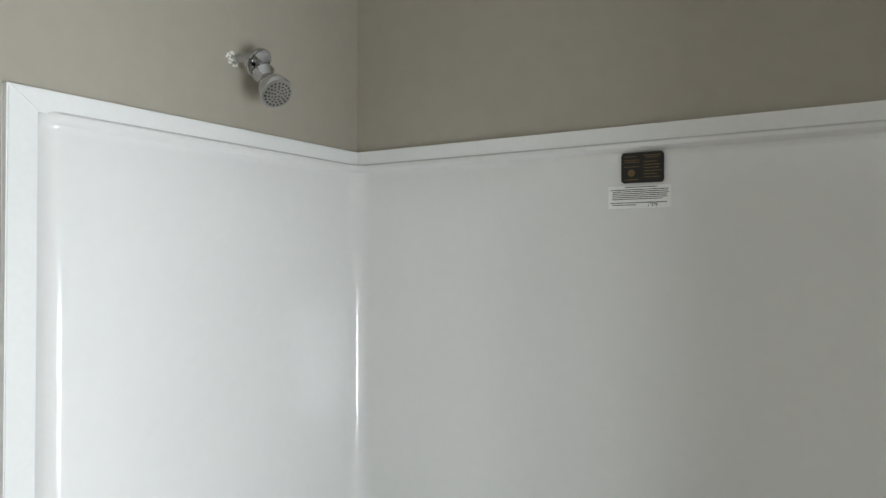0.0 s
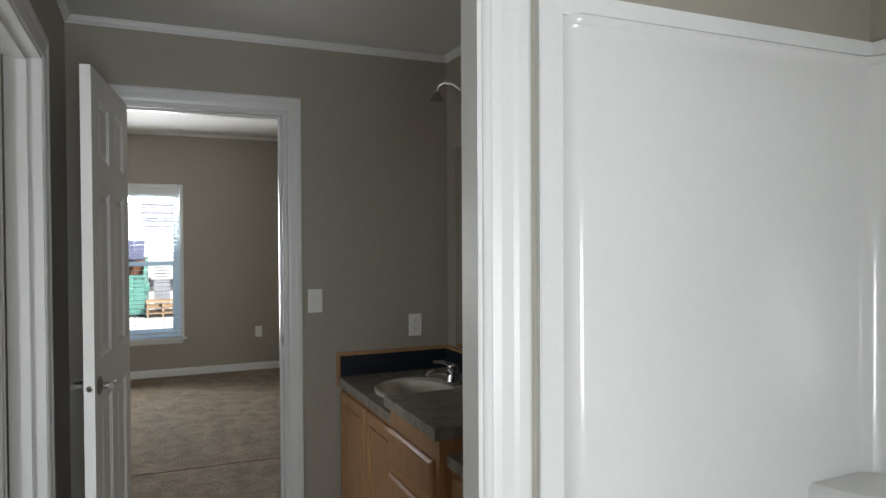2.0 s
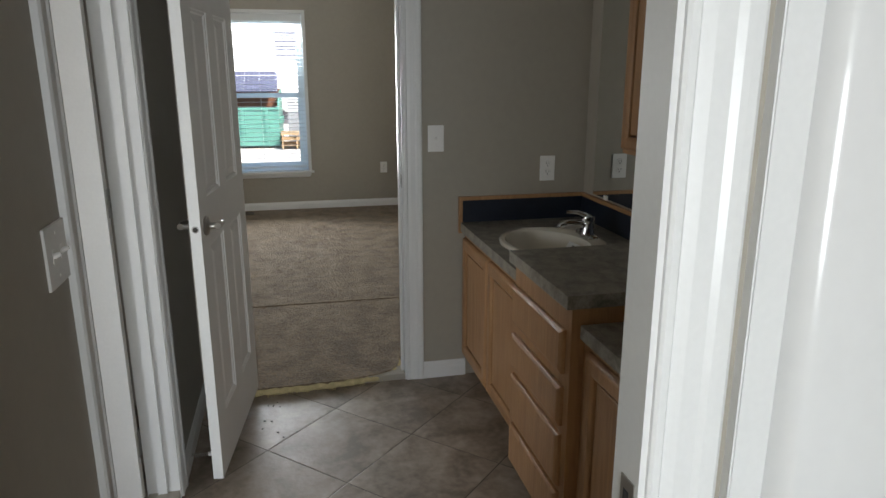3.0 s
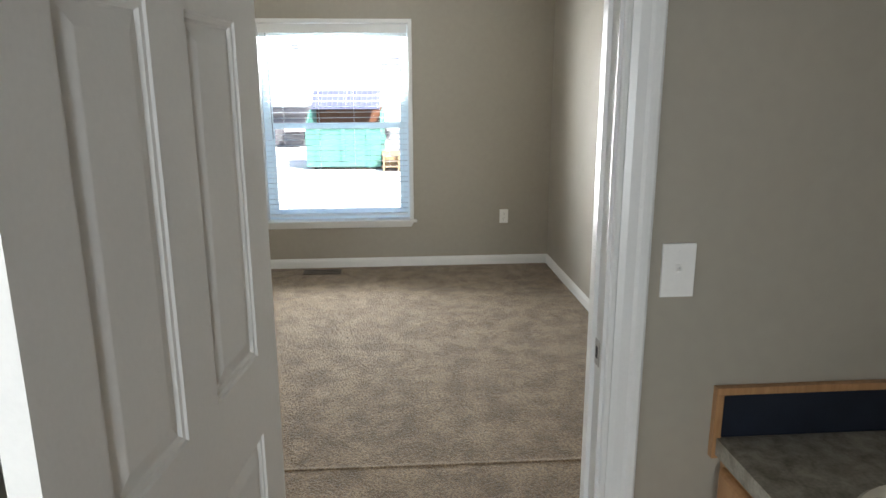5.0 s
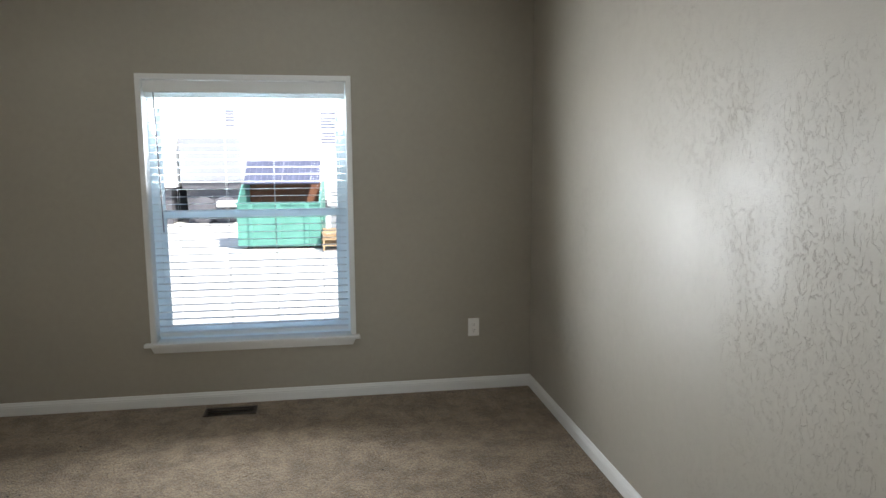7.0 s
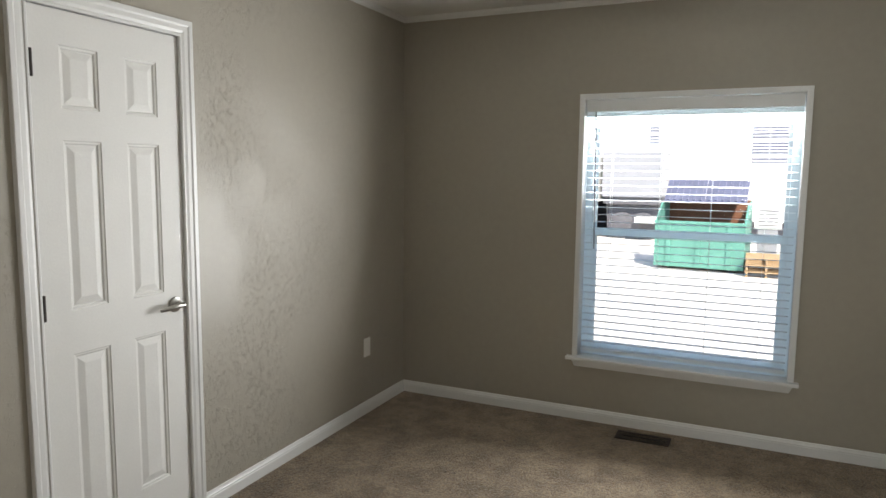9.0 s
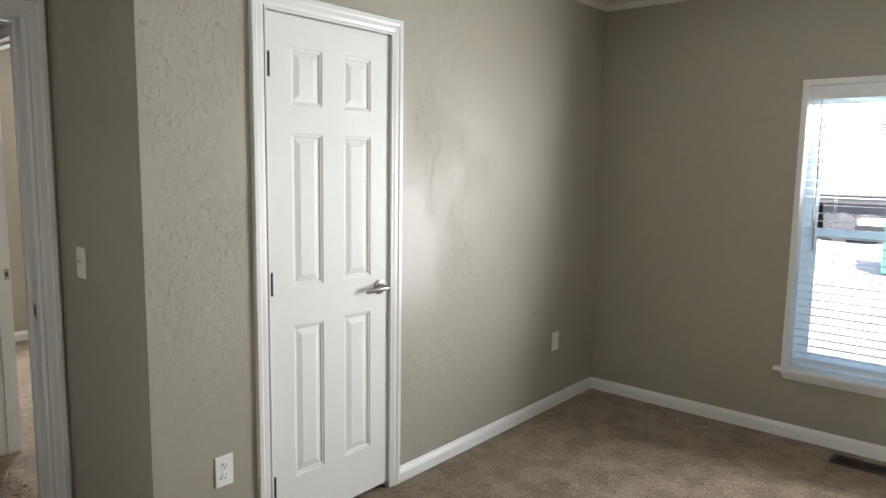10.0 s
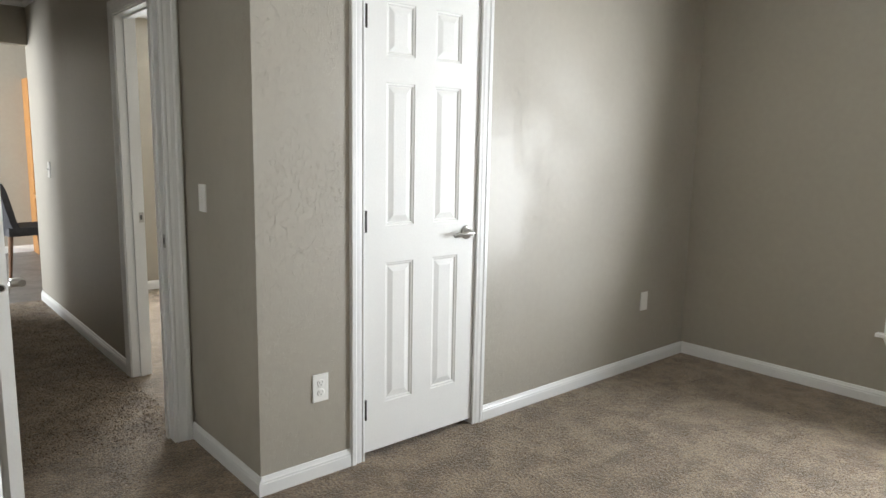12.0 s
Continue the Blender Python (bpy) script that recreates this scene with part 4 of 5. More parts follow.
# ---- vanity ----
def panel_door(parent, x0, x1, z0, z1, y, t=0.02, rail=0.058):
    """A framed cabinet door with a routed edge and a sunk panel, facing -y."""
    bm = B()
    loops = []
    for inset, d in ((0, 0), (0, t - 0.013), (0.003, t - 0.007), (0.008, t - 0.002), (0.015, t), (rail - 0.013, t), (rail - 0.006, t - 0.003), (rail - 0.001, t - 0.007), (rail, t - 0.0185)):
        loops.append([bm.verts.new((x, y - d, z)) for x, z in ((x0 + inset, z0 + inset), (x1 - inset, z0 + inset), (x1 - inset, z1 - inset), (x0 + inset, z1 - inset))])
    for p, q in zip(loops, loops[1:]):
        bridge(bm, p, q)
    bm.faces.new(loops[0][::-1])
    door = part("cabinet_door", bm, M_OAK, parent, "oak framed-panel door")
    bm = B()
    k = rail + 0.007
    loops = []
    for inset, d in ((k, t - 0.0195), (k, t - 0.0115), (k + 0.003, t - 0.0095)):
        loops.append([bm.verts.new((x, y - d, z)) for x, z in ((x0 + inset, z0 + inset), (x1 - inset, z0 + inset), (x1 - inset, z1 - inset), (x0 + inset, z1 - inset))])
    for p, q in zip(loops, loops[1:]):
        bridge(bm, p, q)
    bm.faces.new(loops[-1])
    part("door_panel", bm, M_OAK, door)


def drawer_front(bm, x0, x1, z0, z1, y, t=0.018):
    loops = []
    for inset, d in ((0, 0), (0, t - 0.008), (0.004, t - 0.004), (0.012, t), ):
        loops.append([bm.verts.new((x, y - d, z)) for x, z in ((x0 + inset, z0 + inset), (x1 - inset, z0 + inset), (x1 - inset, z1 - inset), (x0 + inset, z1 - inset))])
    for a, b in zip(loops, loops[1:]):
        bridge(bm, a, b)
    bm.faces.new(loops[-1])
    bm.faces.new(loops[0][::-1])


def cabinet(name, x0, x1, front, top, label):
    c = thing(name, (x0, YN, 0), label, "cabinet", "vanity cabinets")
    bm = B()
    w, d = x1 - x0, YN - front
    box(bm, 0.002, w - 0.002, -d + 0.06, -0.012, FV, 0.075)
    box(bm, 0.001, w - 0.001, -d, -0.012, 0.07, 0.45)
    box(bm, 0.001, w - 0.001, -d, -d + 0.02, 0.45, top)
    box(bm, 0.001, 0.02, -d + 0.02, -0.012, 0.45, top)
    box(bm, w - 0.02, w - 0.001, -d + 0.02, -0.012, 0.45, top)
    part("body", bm, M_OAK, c)
    return c, w, d


CT = 0.735
c1, w, d = cabinet("sink_cabinet", XB0, -2.15, 2.005, CT - 0.04, "honey oak sink cabinet with two framed-panel doors")
for x0, x1 in ((0.025, 0.42), (0.435, 0.835)):
    panel_door(c1, x0, x1, 0.09, 0.665, -d)
c2, w, d = cabinet("drawer_cabinet", -2.15, -1.665, 1.965, 0.78, "honey oak drawer cabinet with four drawers")
for z0, z1 in ((0.565, 0.7), (0.4, 0.525), (0.2, 0.372), (0.03, 0.178)):
    bm = B()
    drawer_front(bm, 0.012, w - 0.035, z0, z1, -d)
    part("drawer", bm, M_OAK, c2, "oak drawer front")
c3, w, d = cabinet("sink_cabinet", -1.665, XA1, 2.005, CT - 0.04, "honey oak sink cabinet beside the bath doorway")
for x0, x1 in ((0.045, 0.46), (0.475, 0.9)):
    panel_door(c3, x0, x1, 0.09, 0.665, -d)

SX, SY = -2.52, 2.245              # middle of the basin
def counter(name, x0, x1, front, top, label, hole=None):
    """A laminate worktop, with an oval cut-out where a basin hangs in it."""
    bm = B()
    back = YN - 0.016
    if hole is None:
        box(bm, x0, x1, front, back, top - 0.04, top, 0.003)
    else:
        cx, cy, rx, ry = hole
        n = 48
        outer, inner = [], []
        for i in range(n):
            a = 2 * math.pi * (i + 0.5) / n
            c, s = math.cos(a), math.sin(a)
            sx = (x1 - cx if c > 0 else cx - x0) / max(abs(c), 1e-6)
            sy = (back - cy if s > 0 else cy - front) / max(abs(s), 1e-6)
            k = min(sx, sy)
            outer.append((cx + c * k, cy + s * k))
            inner.append((cx + c * rx, cy + s * ry))
        for p in ((x0, front), (x1, front), (x0, back), (x1, back)):
            j = min(range(n), key=lambda q: (outer[q][0] - p[0]) ** 2 + (outer[q][1] - p[1]) ** 2)
            outer[j] = p
        ot, it = [bm.verts.new((x, y, top)) for x, y in outer], [bm.verts.new((x, y, top)) for x, y in inner]
        ob_, ib = [bm.verts.new((x, y, top - 0.04)) for x, y in outer], [bm.verts.new((x, y, top - 0.04)) for x, y in inner]
        bridge(bm, ot, it)
        bridge(bm, ob_, ot)
        bridge(bm, it, ib)
        bridge(bm, ib, ob_)
    ob = finish(name, bm, M_LAM)
    return tagged(ob, label, "countertop")


counter("countertop", XB0 + 0.018, -2.152, 1.98, CT, "grey stone-look laminate counter around the sink", (SX, SY, 0.24, 0.195))
counter("countertop", -2.15, -1.645, 1.94, 0.82, "raised grey stone-look laminate counter over the drawers")
counter("countertop", -1.643, XA1 - 0.004, 1.98, CT, "grey stone-look laminate counter by the bath doorway")


def backsplash(name, x0, x1, y0, y1, z, along_x, label):
    b = thing(name, (x0, y0, z), label, "backsplash")
    w, l = x1 - x0, y1 - y0
    part("panel", box(B(), 0, w, 0, l, 0, 0.102), M_NAVY, b, "navy laminate panel")
    bm = B()
    if along_x:
        box(bm, 0, w, -0.004, l, 0.102, 0.119, 0.002)
    else:
        box(bm, 0, w + 0.004, -0.018, l, 0.102, 0.119, 0.002)
    part("top_trim", bm, M_OAK, b, "oak trim strip")
    if not along_x:
        part("end_trim", box(B(), 0, w + 0.004, -0.018, -0.0005, -0.05, 0.102, 0.002), M_OAK, b, "oak trim strip")


backsplash("backsplash", XB0 + 0.001, XB0 + 0.016, 1.99, YN - 0.016, CT, False, "navy backsplash with oak trim beside the sink")
backsplash("backsplash", XB0 + 0.001, -2.15, YN - 0.016, YN - 0.001, CT, True, "navy backsplash with oak trim behind the sink")
backsplash("backsplash", -2.15, -1.645, YN - 0.016, YN - 0.001, 0.82, True, "navy backsplash with oak trim behind the raised counter")
backsplash("backsplash", -1.645, XA1, YN - 0.016, YN - 0.001, CT, True, "navy backsplash with oak trim by the bath doorway")

sink = thing("bathroom_sink", (SX, SY, CT), "bone oval drop-in sink with a paper label", "sink")
bm = B()
prof = [(0.255, 0.21, 0.001), (0.256, 0.211, 0.008), (0.248, 0.204, 0.014), (0.232, 0.188, 0.014), (0.215, 0.165, 0.006), (0.205, 0.155, -0.02), (0.19, 0.142, -0.07), (0.15, 0.11, -0.115), (0.08, 0.06, -0.138), (0.02, 0.02, -0.142)]
loops = []
for rx, ry, z in prof:
    cy = 0.0 if rx > 0.225 else -0.022
    loops.append([bm.verts.new((rx * math.cos(2 * math.pi * i / 48), cy + ry * math.sin(2 * math.pi * i / 48), z)) for i in range(48)])
for a, b in zip(loops, loops[1:]):
    bridge(bm, a, b)
bm.faces.new(loops[-1])
part("basin", bm, M_BONE, sink, "", True)
part("drain", lathe(B(), (0, -0.022, -0.1425), (0, 0, 1), [(0.022, 0), (0.022, 0.002), (0.015, 0.003)], 20), M_CHROME, sink, "", True)
lb = thing("paper_label", (SX + 0.085, SY + 0.055, CT - 0.055), "white paper instruction sheet lying in the sink", "label")
lb.matrix_basis = pose(-2.522, 2.334, 0.686, 54, 0, 8)
part("sheet", box(B(), -0.066, 0.066, -0.045, 0.045, 0, 0.0012), M_PAPER, lb)
bm = B()
for x0, x1, y, h in ((-0.03, 0.022, 0.03, 0.0022), (-0.036, 0.03, 0.0215, 0.0014), (-0.03, 0.036, 0.0155, 0.0009), (-0.04, 0.03, 0.0105, 0.0009), (-0.022, 0.03, 0.0055, 0.0009), (-0.046, 0.044, -0.006, 0.0007), (-0.05, 0.04, -0.011, 0.0007), (-0.046, 0.046, -0.016, 0.0007), (-0.03, 0.03, -0.021, 0.0007)):
    box(bm, x0, x1, y - h, y + h, 0.0012, 0.0016)
part("print", bm, M_INK, lb)

fc = thing("faucet", (SX - 0.045, SY + 0.168, CT + 0.014), "chrome single-lever bathroom faucet", "faucet")
bm = B()
lathe(bm, (0, 0, 0), (0, 0, 1), [(0.028, 0), (0.03, 0.004), (0.027, 0.02), (0.023, 0.05), (0.021, 0.06)], 24)
part("body", bm, M_CHROME, fc, "", True)
bm = B()
for s in (-1, 1):
    lathe(bm, (s * 0.058, 0, 0), (0, 0, 1), [(0.022, 0), (0.023, 0.005), (0.019, 0.012), (0.008, 0.015)], 18)
box(bm, -0.06, 0.06, -0.022, 0.022, 0, 0.011, 0.004)
part("base_plate", bm, M_CHROME, fc, "", True)
part("spout", tube(B(), [(0, 0, 0.04), (0, -0.035, 0.052), (0, -0.08, 0.058), (0, -0.115, 0.052), (0, -0.125, 0.04)], [0.02, 0.018, 0.015, 0.0135, 0.012], 14), M_CHROME, fc, "", True)
bm = B()
lathe(bm, (0, 0, 0.055), (0, 0, 1), [(0.021, 0), (0.024, 0.012), (0.022, 0.026), (0.012, 0.034)], 20)
tube(bm, [(0, -0.005, 0.082), (0, -0.05, 0.1), (0, -0.095, 0.104)], [0.014, 0.01, 0.006], 10)
part("lever", bm, M_CHROME, fc, "", True)
part("lift_rod", tube(B(), [(0, 0.03, 0.0), (0, 0.03, 0.07), (0, 0.03, 0.078)], [0.0025, 0.0025, 0.005], 8), M_CHROME, fc, "", True)

mir = thing("wall_mirror", (-2.885, YN, 0.863), "frameless wall mirror over the vanity", "mirror")
part("glass", box(B(), 0, 0.73, -0.007, -0.001, 0, 1.03), M_MIRROR, mir)
for x in (0.13, 0.62):
    for z in (-0.006, 1.016):
        part("clip", box(B(), x - 0.012, x + 0.012, -0.013, -0.001, z, z + 0.02, 0.002), M_PLASTIC, mir, "white plastic mirror clip")

vl = thing("vanity_light", (-2.68, YN, 2.1), "nickel wall light with a gooseneck arm and no shade", "wall light")
part("back_plate", box(B(), -0.06, 0.42, -0.022, -0.001, -0.055, 0.055, 0.008), M_NICKEL, vl)
part("arm", tube(B(), [(0.0, -0.02, 0.0), (-0.01, -0.06, 0.05), (-0.03, -0.1, 0.085), (-0.06, -0.13, 0.095), (-0.085, -0.15, 0.08), (-0.095, -0.155, 0.05)], 0.006, 10), M_NICKEL, vl, "", True)
part("socket_cup", lathe(B(), (-0.095, -0.155, 0.055), (0, 0, -1), [(0.012, 0), (0.018, 0.01), (0.032, 0.026), (0.037, 0.04), (0.034, 0.044), (0.02, 0.046)], 20), M_NICKEL, vl, "", True)

cl = thing("ceiling_light", (-2.06, 1.42, ZV), "nickel ceiling light with bare sockets and no glass shade", "ceiling light")
part("pan", lathe(B(), (0, 0, 0), (0, 0, -1), [(0.12, 0), (0.145, 0.006), (0.15, 0.016), (0.14, 0.028), (0.143, 0.034), (0.13, 0.042), (0.11, 0.044), (0.1, 0.03), (0.03, 0.028)], 40), M_NICKEL, cl, "", True)
part("stem", tube(B(), [(0, 0, -0.02), (0, 0, -0.115)], 0.004, 8), M_NICKEL, cl, "", True)
part("finial", lathe(B(), (0, 0, -0.098), (0, 0, -1), [(0.008, 0), (0.02, 0.004), (0.022, 0.008), (0.008, 0.016), (0.003, 0.022)], 18), M_NICKEL, cl, "", True)
for s in (-1, 1):
    sk = part("socket", lathe(B(), (0.02 * s, 0.075 * s, -0.032), (0.3 * s, 0.9 * s, -0.3), [(0.017, -0.05), (0.019, -0.02), (0.019, 0.012)], 18), M_PLASTIC if s < 0 else M_HINGE, cl, "", True)


ds = thing("door_stop", (-2.45, YL0 + 0.013, 0.01), "white spring door stop screwed to the baseboard", "door stop")
bm = B()
tube(bm, [(0.007 * math.cos(k * 1.05), 0.004 + k * 0.0011, 0.007 * math.sin(k * 1.05)) for k in range(54)], 0.0014, 6)
part("spring", bm, M_NICKEL, ds, "", True)
part("tip", lathe(B(), (0, 0.062, 0), (0, 1, 0), [(0.008, 0), (0.009, 0.003), (0.008, 0.014), (0.004, 0.016)], 14), M_PLASTIC, ds, "white rubber tip", True)


# ---- living room seen down the hall ----
ch = thing("dining_chair", (-4.25, -6.7, 0.0), "charcoal upholstered dining chair with brown wooden legs", "chair", turn=0)
bm = B()
prof = [(-0.2, 0.42, 0.24), (-0.24, 0.55, 0.235), (-0.27, 0.7, 0.22), (-0.3, 0.85, 0.2), (-0.32, 0.92, 0.16)]
for dx in (0.0,):
    a, b = [], []
    rows = []
    for y, z, hw in prof:
        row = []
        for i in range(9):
            u = -1 + i / 4
            row.append(bm.verts.new((u * hw, y + 0.1 * u * u, z)))
        row2 = [bm.verts.new((u_.co.x * 0.98, u_.co.y - 0.06, z)) for u_ in row]
        rows.append(row + row2[::-1])
    for r, s in zip(rows, rows[1:]):
        bridge(bm, r, s)
    bm.faces.new(rows[0][::-1])
    bm.faces.new(rows[-1])
part("backrest", bm, M_FABRIC, ch, "", True)
part("seat", box(B(), -0.24, 0.24, -0.22, 0.24, 0.4, 0.49, 0.03), M_FABRIC, ch, "", True)
for x in (-0.19, 0.19):
    for y in (-0.19, 0.2):
        part("leg", tube(B(), [(x, y, 0.41), (x * 1.1, y * 1.1, 0.2), (x * 1.22, y * 1.22, 0.0)], [0.024, 0.02, 0.014], 10), M_LEG, ch, "", True)
ch.matrix_basis = pose(-4.33, -6.62, 0.0, 0, 0, 100)

tb = thing("dining_table", (-5.1, -6.75, 0), "pine dining table with thick legs", "table")
part("tabletop", box(B(), -0.55, 0.58, -0.5, 0.4, 0.72, 0.76, 0.006), M_ORANGE, tb)
for x in (-0.48, 0.5):
    for y in (-0.43, 0.33):
        part("leg", box(B(), x - 0.04, x + 0.04, y - 0.04, y + 0.04, 0, 0.72, 0.006), M_ORANGE, tb)


hut = thing("pine_cupboard", (-4.66, -8.05, 0), "tall orange-stained pine cupboard in the living room", "cupboard")
part("body", box(B(), -0.6, 0.02, 0.0, 0.3, 0.0, 2.04, 0.004), M_ORANGE, hut)
part("cupboard_door", box(B(), -0.58, 0.0, 0.3, 0.318, 0.06, 2.0, 0.004), M_ORANGE, hut)

wc = thing("wall_cabinet", (-2.15, YN, 1.14), "honey oak wall cabinet above the drawer unit", "cabinet")
part("body", box(B(), 0.0, 0.49, -0.255, -0.002, 0.0, 0.92, 0.002), M_OAK, wc)
for x0, x1 in ((0.012, 0.24), (0.25, 0.478)):
    panel_door(wc, x0, x1, 0.015, 0.905, -0.255, rail=0.045)

def carpet_pile(name, spots, label):
    """Short leaning tufts of yarn standing on the carpet; spots is an array of plan positions."""
    n = len(spots)
    a = np.random.uniform(0, 2 * np.pi, n)
    w, hgt = np.random.uniform(0.0018, 0.0034, n), np.random.uniform(0.003, 0.008, n)
    lean = np.random.normal(0, 0.007, (n, 2))
    v = np.zeros((n, 3, 3))
    v[:, 0, 0], v[:, 0, 1] = spots[:, 0] - np.cos(a) * w, spots[:, 1] - np.sin(a) * w
    v[:, 1, 0], v[:, 1, 1] = spots[:, 0] + np.cos(a) * w, spots[:, 1] + np.sin(a) * w
    v[:, 2, :2] = spots + lean
    v[:, :2, 2], v[:, 2, 2] = 0.003, 0.004 + hgt
    me = bpy.data.meshes.new(name)
    me.from_pydata(v.reshape(-1, 3), [], np.arange(3 * n).reshape(n, 3).tolist())
    me.materials.append(M_YARN)
    return tagged(new(name, me), label, "carpet", "", "stuff")


room = np.random.uniform((XW + 0.015, YS + 0.015), (XB1 - 0.1, YN - 0.015), (150000, 2))
room = room[~((np.abs(room[:, 0] + 7.1) < 0.07) & (np.abs(room[:, 1] - 0.69) < 0.155))]
sill_ = np.random.uniform((-3.2, 0.97), (-2.99, 1.68), (1800, 2))
sill_ = sill_[sill_[:, 0] < -2.99 - np.clip((sill_[:, 1] - 1.4) / 0.3, 0, 1) ** 2 * 0.12]
hall_ = np.random.uniform((-4.18, -5.1), (-3.22, YC1), (26000, 2))
nook = np.random.uniform((XR + 0.02, YC - 0.08), (XB1 - 0.02, YS + 0.02), (9000, 2))
carpet_pile("carpet_pile", np.concatenate((room, sill_, hall_, nook)), "beige tufts of the cut-pile carpet")

run("carpet_seam", (-4.14, 0.3), (-4.11, YN - 0.014), (1, 0.03), 0.005, [(-0.022, 0.0), (-0.004, 0.006), (0.004, 0.006), (0.008, 0.0)], M_CARPET, "raised seam in the beige carpet")

# specks of dirt on the vinyl by the doorway and on the carpet
bm = B()
for x, y, n in ((-2.86, 1.12, 5), (-2.7, 1.08, 3), (-2.6, 1.16, 3), (-6.6, 0.0, 4), (-5.9, 1.4, 5), (-6.3, -0.5, 3)):
    for k in range(n):
        c = Vector((x + random.uniform(-0.04, 0.04) * (1 if x > -3 else 12), y + random.uniform(-0.05, 0.05) * (1 if x > -3 else 12), FV if x > -3 else 0.006))
        q = random.uniform(0.003, 0.006)
        lathe(bm, c, (0, 0, 1), [(q, 0), (q * 0.8, q * 0.5), (q * 0.2, q * 0.7)], 6)
tagged(finish("dirt_specks", bm, M_SLOT), "dark crumbs of dirt scattered on the floor", "dirt", "", "stuff")


# ---- outside ----
GZ = -0.55
structure("ground", box(B(), -600, 600, -600, 600, GZ - 0.3, GZ), M_CONCRETE, "sunlit pale concrete yard")

dm = thing("dumpster", (-18.7, 0.1, GZ), "green steel dumpster with two dark ribbed lids open", "dumpster", turn=-4)
bm = B()
W2 = 0.92
side = [(0.0, 0.06), (0.0, 1.04), (-0.6, 1.42), (-1.5, 1.5), (-1.5, 0.06)]
for y in (-W2, W2 - 0.03):
    a = [bm.verts.new((x, y, z)) for x, z in side]
    b = [bm.verts.new((x, y + 0.03, z)) for x, z in side]
    bridge(bm, a, b)
    bm.faces.new(a)
    bm.faces.new(b[::-1])
part("side_walls", bm, M_GREEN, dm)
part("front_wall", box(B(), -0.03, 0.0, -W2 + 0.03, W2 - 0.03, 0.06, 1.04), M_GREEN, dm)
part("back_wall", box(B(), -1.5, -1.47, -W2 + 0.03, W2 - 0.03, 0.06, 1.5), M_RUST, dm, "rusty inner wall")
part("floor_plate", box(B(), -1.47, -0.03, -W2 + 0.03, W2 - 0.03, 0.06, 0.09), M_RUST, dm)
part("rim", box(B(), -0.06, 0.03, -W2 - 0.02, W2 + 0.02, 1.0, 1.06, 0.01), M_GREEN, dm)
for y in (-0.62, 0.0, 0.62):
    part("rib", box(B(), 0.0, 0.035, y - 0.05, y + 0.05, 0.06, 1.0, 0.006), M_GREEN, dm)
for y in (-W2 - 0.06, W2 - 0.02):
    part("fork_pocket", box(B(), -1.1, -0.25, y, y + 0.08, 0.62, 0.78, 0.006), M_GREEN, dm)
for y0 in (-W2 + 0.03, -0.012):
    bm = B()
    box(bm, -0.02, 0.02, 0, 0.87, 0, 0.74, 0.01)
    for k in range(6):
        box(bm, 0.018, 0.045, 0.055 + k * 0.138, 0.112 + k * 0.138, 0.04, 0.7, 0.008)
    lid = part("lid", bm, M_LID, dm, "dark ribbed plastic lid")
    lid.matrix_basis = pose(-0.75, y0, 1.44, 0, -45, 0)
for x in (-0.2, -1.3):
    for y in (-0.7, 0.7):
        part("skid", box(B(), x - 0.08, x + 0.08, y - 0.06, y + 0.06, 0.0, 0.06), M_DARK, dm)

ub = thing("utility_pedestal", (-19.6, 1.45, GZ), "pale utility cabinet standing in the yard", "utility box")
part("post", box(B(), -0.1, 0.1, -0.2, 0.2, 0, 0.9), M_GREYTRAILER, ub)
part("cabinet", box(B(), -0.15, 0.12, -0.27, 0.27, 0.9, 1.42, 0.01), M_SIDING, ub)
bm = B()
for k in range(5):
    box(bm, 0.118, 0.124, -0.2, 0.2, 0.97 + k * 0.08, 0.995 + k * 0.08)
part("print", bm, M_DARK, ub)

for k in range(3):
    pl = thing("wooden_pallet", (-18.7, 1.45, GZ + k * 0.14), "weathered wooden pallet in a stack by the dumpster", "pallet", "stack of pallets")
    for y in (-0.36, 0, 0.36):
        part("stringer", box(B(), -0.5, 0.5, y - 0.02, y + 0.02, 0.0, 0.1), M_PALLET, pl)
    for x in (-0.45, -0.22, 0, 0.22, 0.45):
        part("board", box(B(), x - 0.05, x + 0.05, -0.4, 0.4, 0.1, 0.12), M_PALLET, pl)


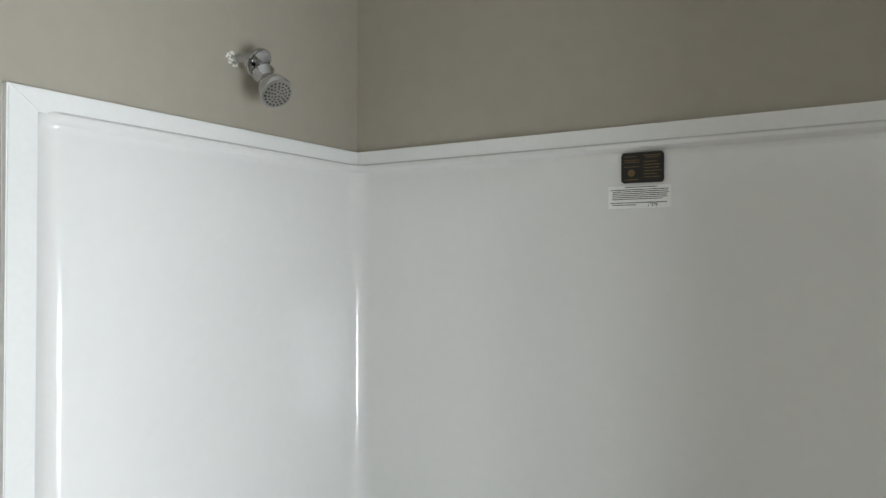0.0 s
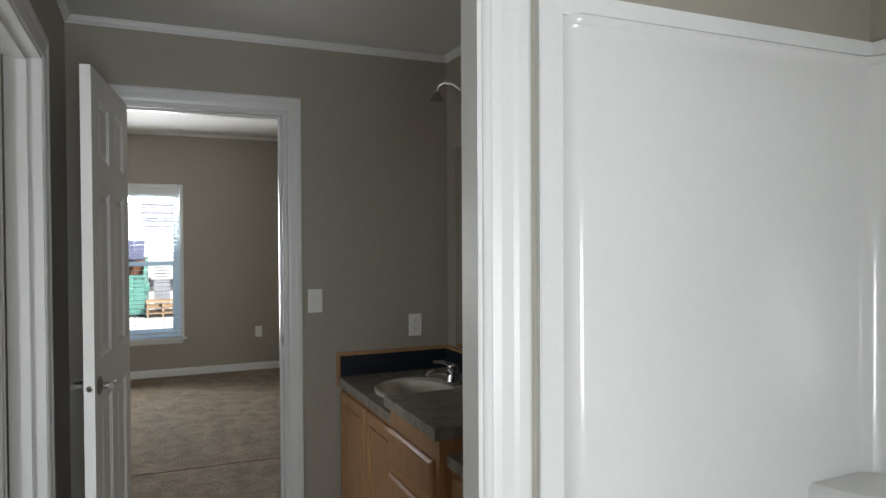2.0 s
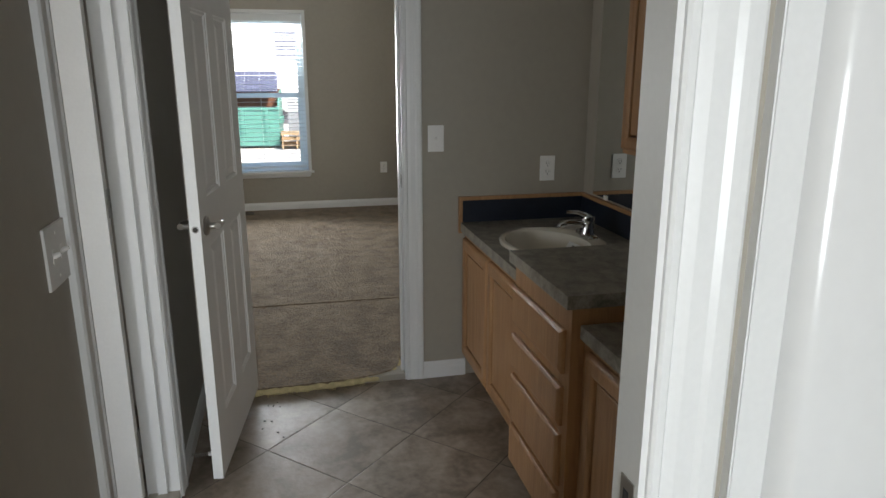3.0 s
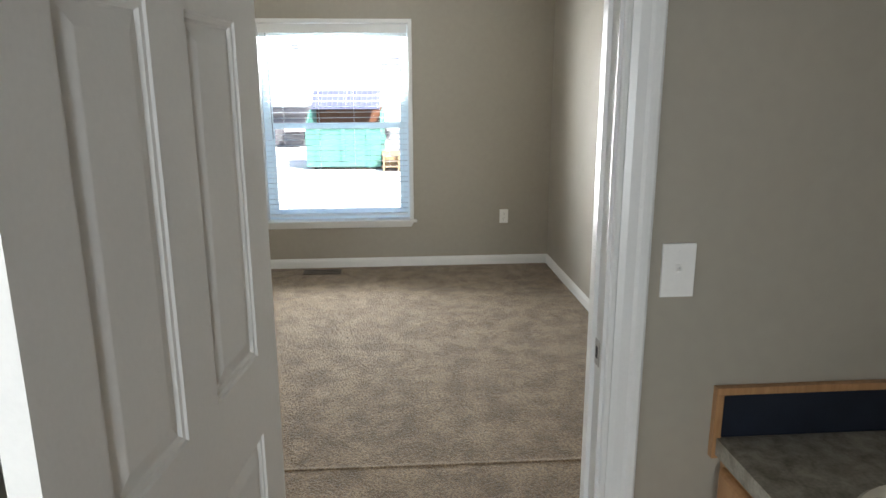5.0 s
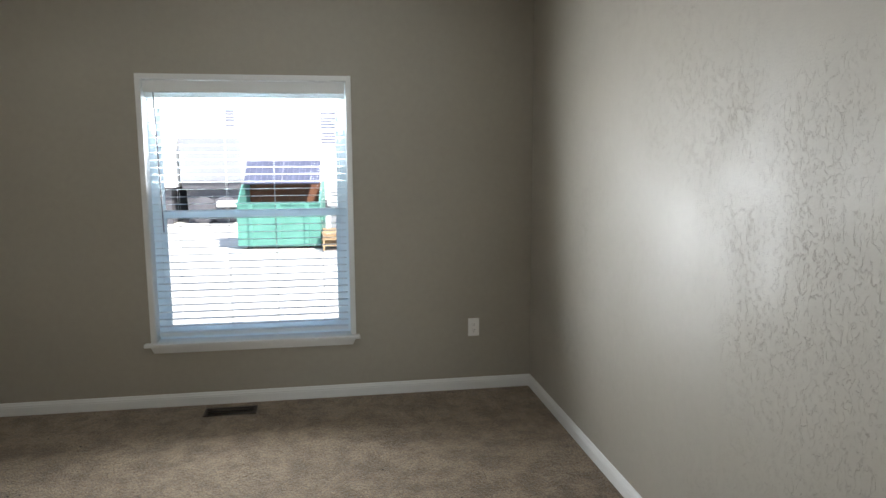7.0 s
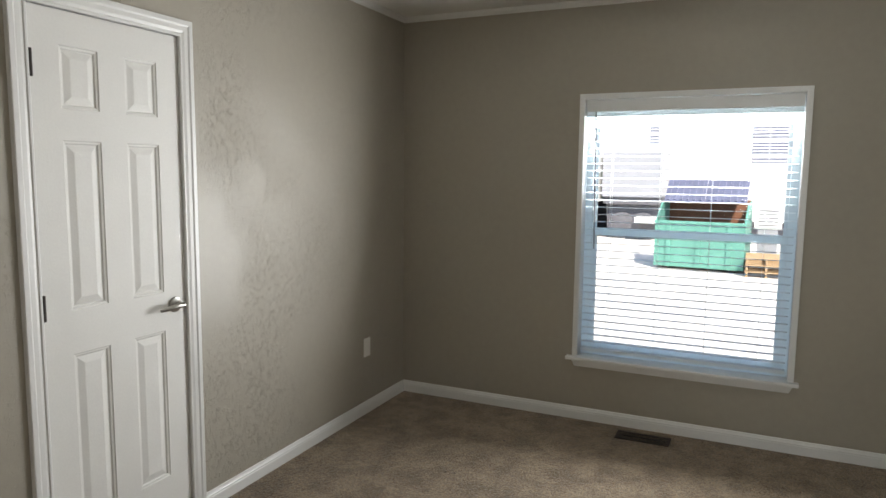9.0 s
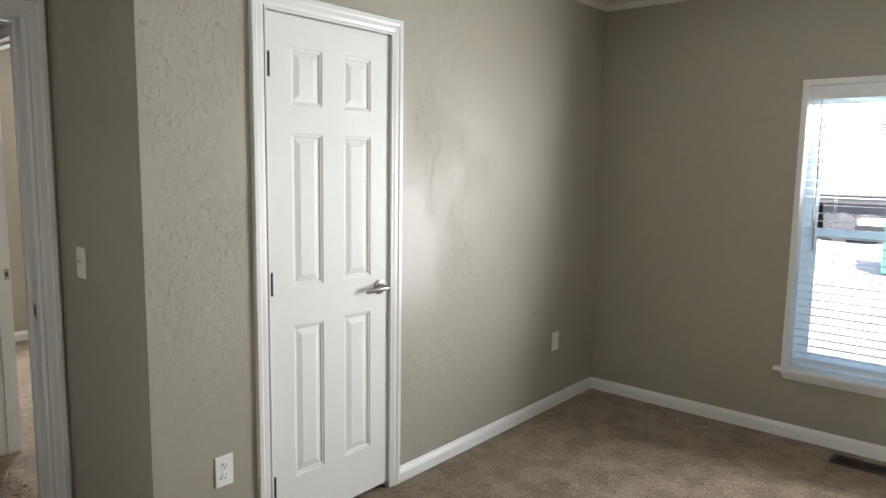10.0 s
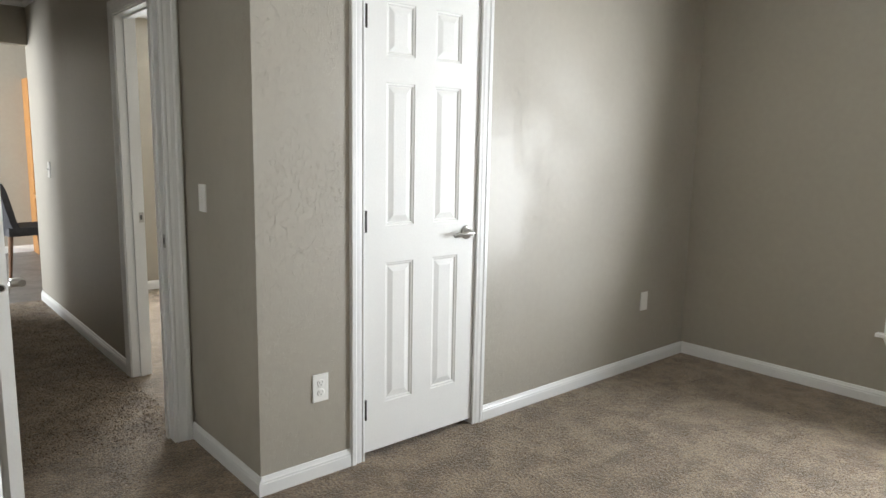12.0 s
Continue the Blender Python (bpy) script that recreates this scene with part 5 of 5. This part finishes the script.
def manufactured_home(at, w, d, h, windows, label, lift=0.55):
    """A long white house with lap siding, a dark block for the shade beneath, windows and a low roof; its front faces
    +x.
    """
    hm = thing("manufactured_home", at, label, "house")
    wl = part("wall", box(B(), -d, 0, 0, w, lift, lift + h), M_SIDING, hm, "white lap siding")
    n = int(h / 0.13)
    bm = B()
    for k in range(n):
        z = lift + 0.02 + k * 0.13
        v = [bm.verts.new(c) for c in ((0.002, 0, z + 0.125), (0.018, 0, z), (0.018, w, z), (0.002, w, z + 0.125), (0.002, 0, z), (0.002, w, z))]
        for q in ((0, 1, 2, 3), (1, 4, 5, 2), (0, 4, 1), (3, 2, 5)):
            bm.faces.new([v[i] for i in q])
    part("siding", bm, M_SIDING, wl)
    # Solid dark block put where only shade fills the space beneath the house.
    part("under_shade", box(B(), -d + 0.2, -0.25, 0.2, w - 0.2, 0, lift), M_DARK, hm, "dark block for the shade under the house")
    bm = B()
    a = [bm.verts.new((x, -0.3, z)) for x, z in ((0.3, lift + h), (0.3, lift + h + 0.15), (-d / 2, lift + h + 1.1), (-d - 0.3, lift + h + 0.15), (-d - 0.3, lift + h))]
    b = [bm.verts.new((v.co.x, w + 0.3, v.co.z)) for v in a]
    bridge(bm, a, b)
    bm.faces.new(a)
    bm.faces.new(b[::-1])
    part("roof", bm, M_GREYTRAILER, hm)
    for y, z, ww, hh in windows:
        win_ = part("window", box(B(), -0.02, 0.05, y, y + ww, z, z + hh, 0.01), M_VINYL, hm, "white framed window")
        part("pane", box(B(), 0.048, 0.054, y + 0.06, y + ww - 0.06, z + 0.06, z + hh - 0.06), M_LID, win_)
        bm = B()
        for k in range(int(hh / 0.1) - 1):
            box(bm, 0.054, 0.062, y + 0.07, y + ww - 0.07, z + 0.1 + k * 0.1, z + 0.14 + k * 0.1)
        part("blind", bm, M_SIDING, win_)
    return hm


manufactured_home((-27.5, -9.0, GZ), 22.0, 6.0, 3.6, [(6.7, 3.05, 0.4, 0.65), (9.9, 2.4, 1.15, 1.25), (14.5, 2.4, 1.2, 1.25)], "long white manufactured home across the yard")
manufactured_home((-25.0, -9.5, GZ), 6.05, 5.0, 3.3, [(1.0, 2.2, 1.0, 1.1)], "white manufactured home section parked beside another", 1.15)
tr = thing("grey_trailer", (-25.2, -3.42, GZ), "pale grey trailer raised on dark wheels", "trailer")
part("body", box(B(), -2.2, 0, 0.06, 1.9, 1.33, 2.75, 0.03), M_GREYTRAILER, tr)
part("chassis", box(B(), -2.1, -0.1, 0.1, 2.3, 1.1, 1.33), M_DARK, tr)
for y in (0.7, 1.35):
    whl = part("wheel", lathe(B(), (-0.05, y, 0.42), (-1, 0, 0), [(0.3, 0), (0.42, 0.04), (0.42, 0.2), (0.3, 0.24)], 24), M_DARK, tr, "dark rubber wheel", True)
# Dark block filling the shaded space beneath the trailer.
part("trailer_shade", box(B(), -2.0, -0.3, 0.2, 1.8, 0.0, 1.1), M_DARK, tr)
part("step", box(B(), -0.2, 0.5, 1.2, 1.9, 0.55, 0.72), M_SIDING, tr)
mt = thing("electric_meter", (-24.97, -4.05, 1.2), "blue electric meter box on white siding", "meter")
part("case", box(B(), 0, 0.1, -0.12, 0.12, -0.12, 0.13, 0.01), mat("blue_box_paint", (0.05, 0.2, 0.5), 0.4), mt)


# ---- vinyl floor tiles of the vanity room, laid on the diagonal ----
TILE, JOINT = 0.406, 0.004
R2 = math.sqrt(0.5)
tile_floor = structure("floor_tiles", box(B(), -3.2, -0.72, YL0, 2.08, FV - 0.0024, FV - 0.0016), M_GROUT, "grey-brown stone-look vinyl tiles laid on the diagonal")
half = TILE / 2 - JOINT / 2
whole = None
for i in range(-8, 9):
    for j in range(-8, 9):
        cx, cy = -2.78 + (i + 0.5 + j + 0.5) * TILE * R2, 1.365 + (i + 0.5 - j - 0.5) * TILE * R2
        q = TILE * R2
        x0, x1, y0, y1 = (-3.21 if 0.9 < cy < 1.78 else XB0), -0.72, YL0, 2.08
        if cx + q < x0 or cx - q > x1 or cy + q < y0 or cy - q > y1:
            continue
        inside = cx - q > x0 and cx + q < x1 and cy - q > y0 and cy + q < y1
        if inside and whole is not None:
            ob = new("tile", whole)
        else:
            bm = B()
            dd = half * math.sqrt(2)
            lo = [bm.verts.new((dx, dy, -0.0016)) for dx, dy in ((dd, 0), (0, dd), (-dd, 0), (0, -dd))]
            hi = [bm.verts.new((v.co.x, v.co.y, -0.0006)) for v in lo]
            top = [bm.verts.new((v.co.x * 0.985, v.co.y * 0.985, 0.0)) for v in lo]
            bridge(bm, lo, hi)
            bridge(bm, hi, top)
            bm.faces.new(top)
            if not inside:
                for co, no in (((x0 - cx, 0, 0), (-1, 0, 0)), ((x1 - cx, 0, 0), (1, 0, 0)), ((0, y0 - cy, 0), (0, -1, 0)), ((0, y1 - cy, 0), (0, 1, 0))):
                    bmesh.ops.bisect_plane(bm, geom=bm.verts[:] + bm.edges[:] + bm.faces[:], plane_co=co, plane_no=no, clear_outer=True)
                if not bm.faces:
                    bm.free()
                    continue
            ob = finish("tile", bm, M_TILE)
            if inside:
                whole = ob.data
        ob.parent = tile_floor
        ob.location = (cx, cy, FV)
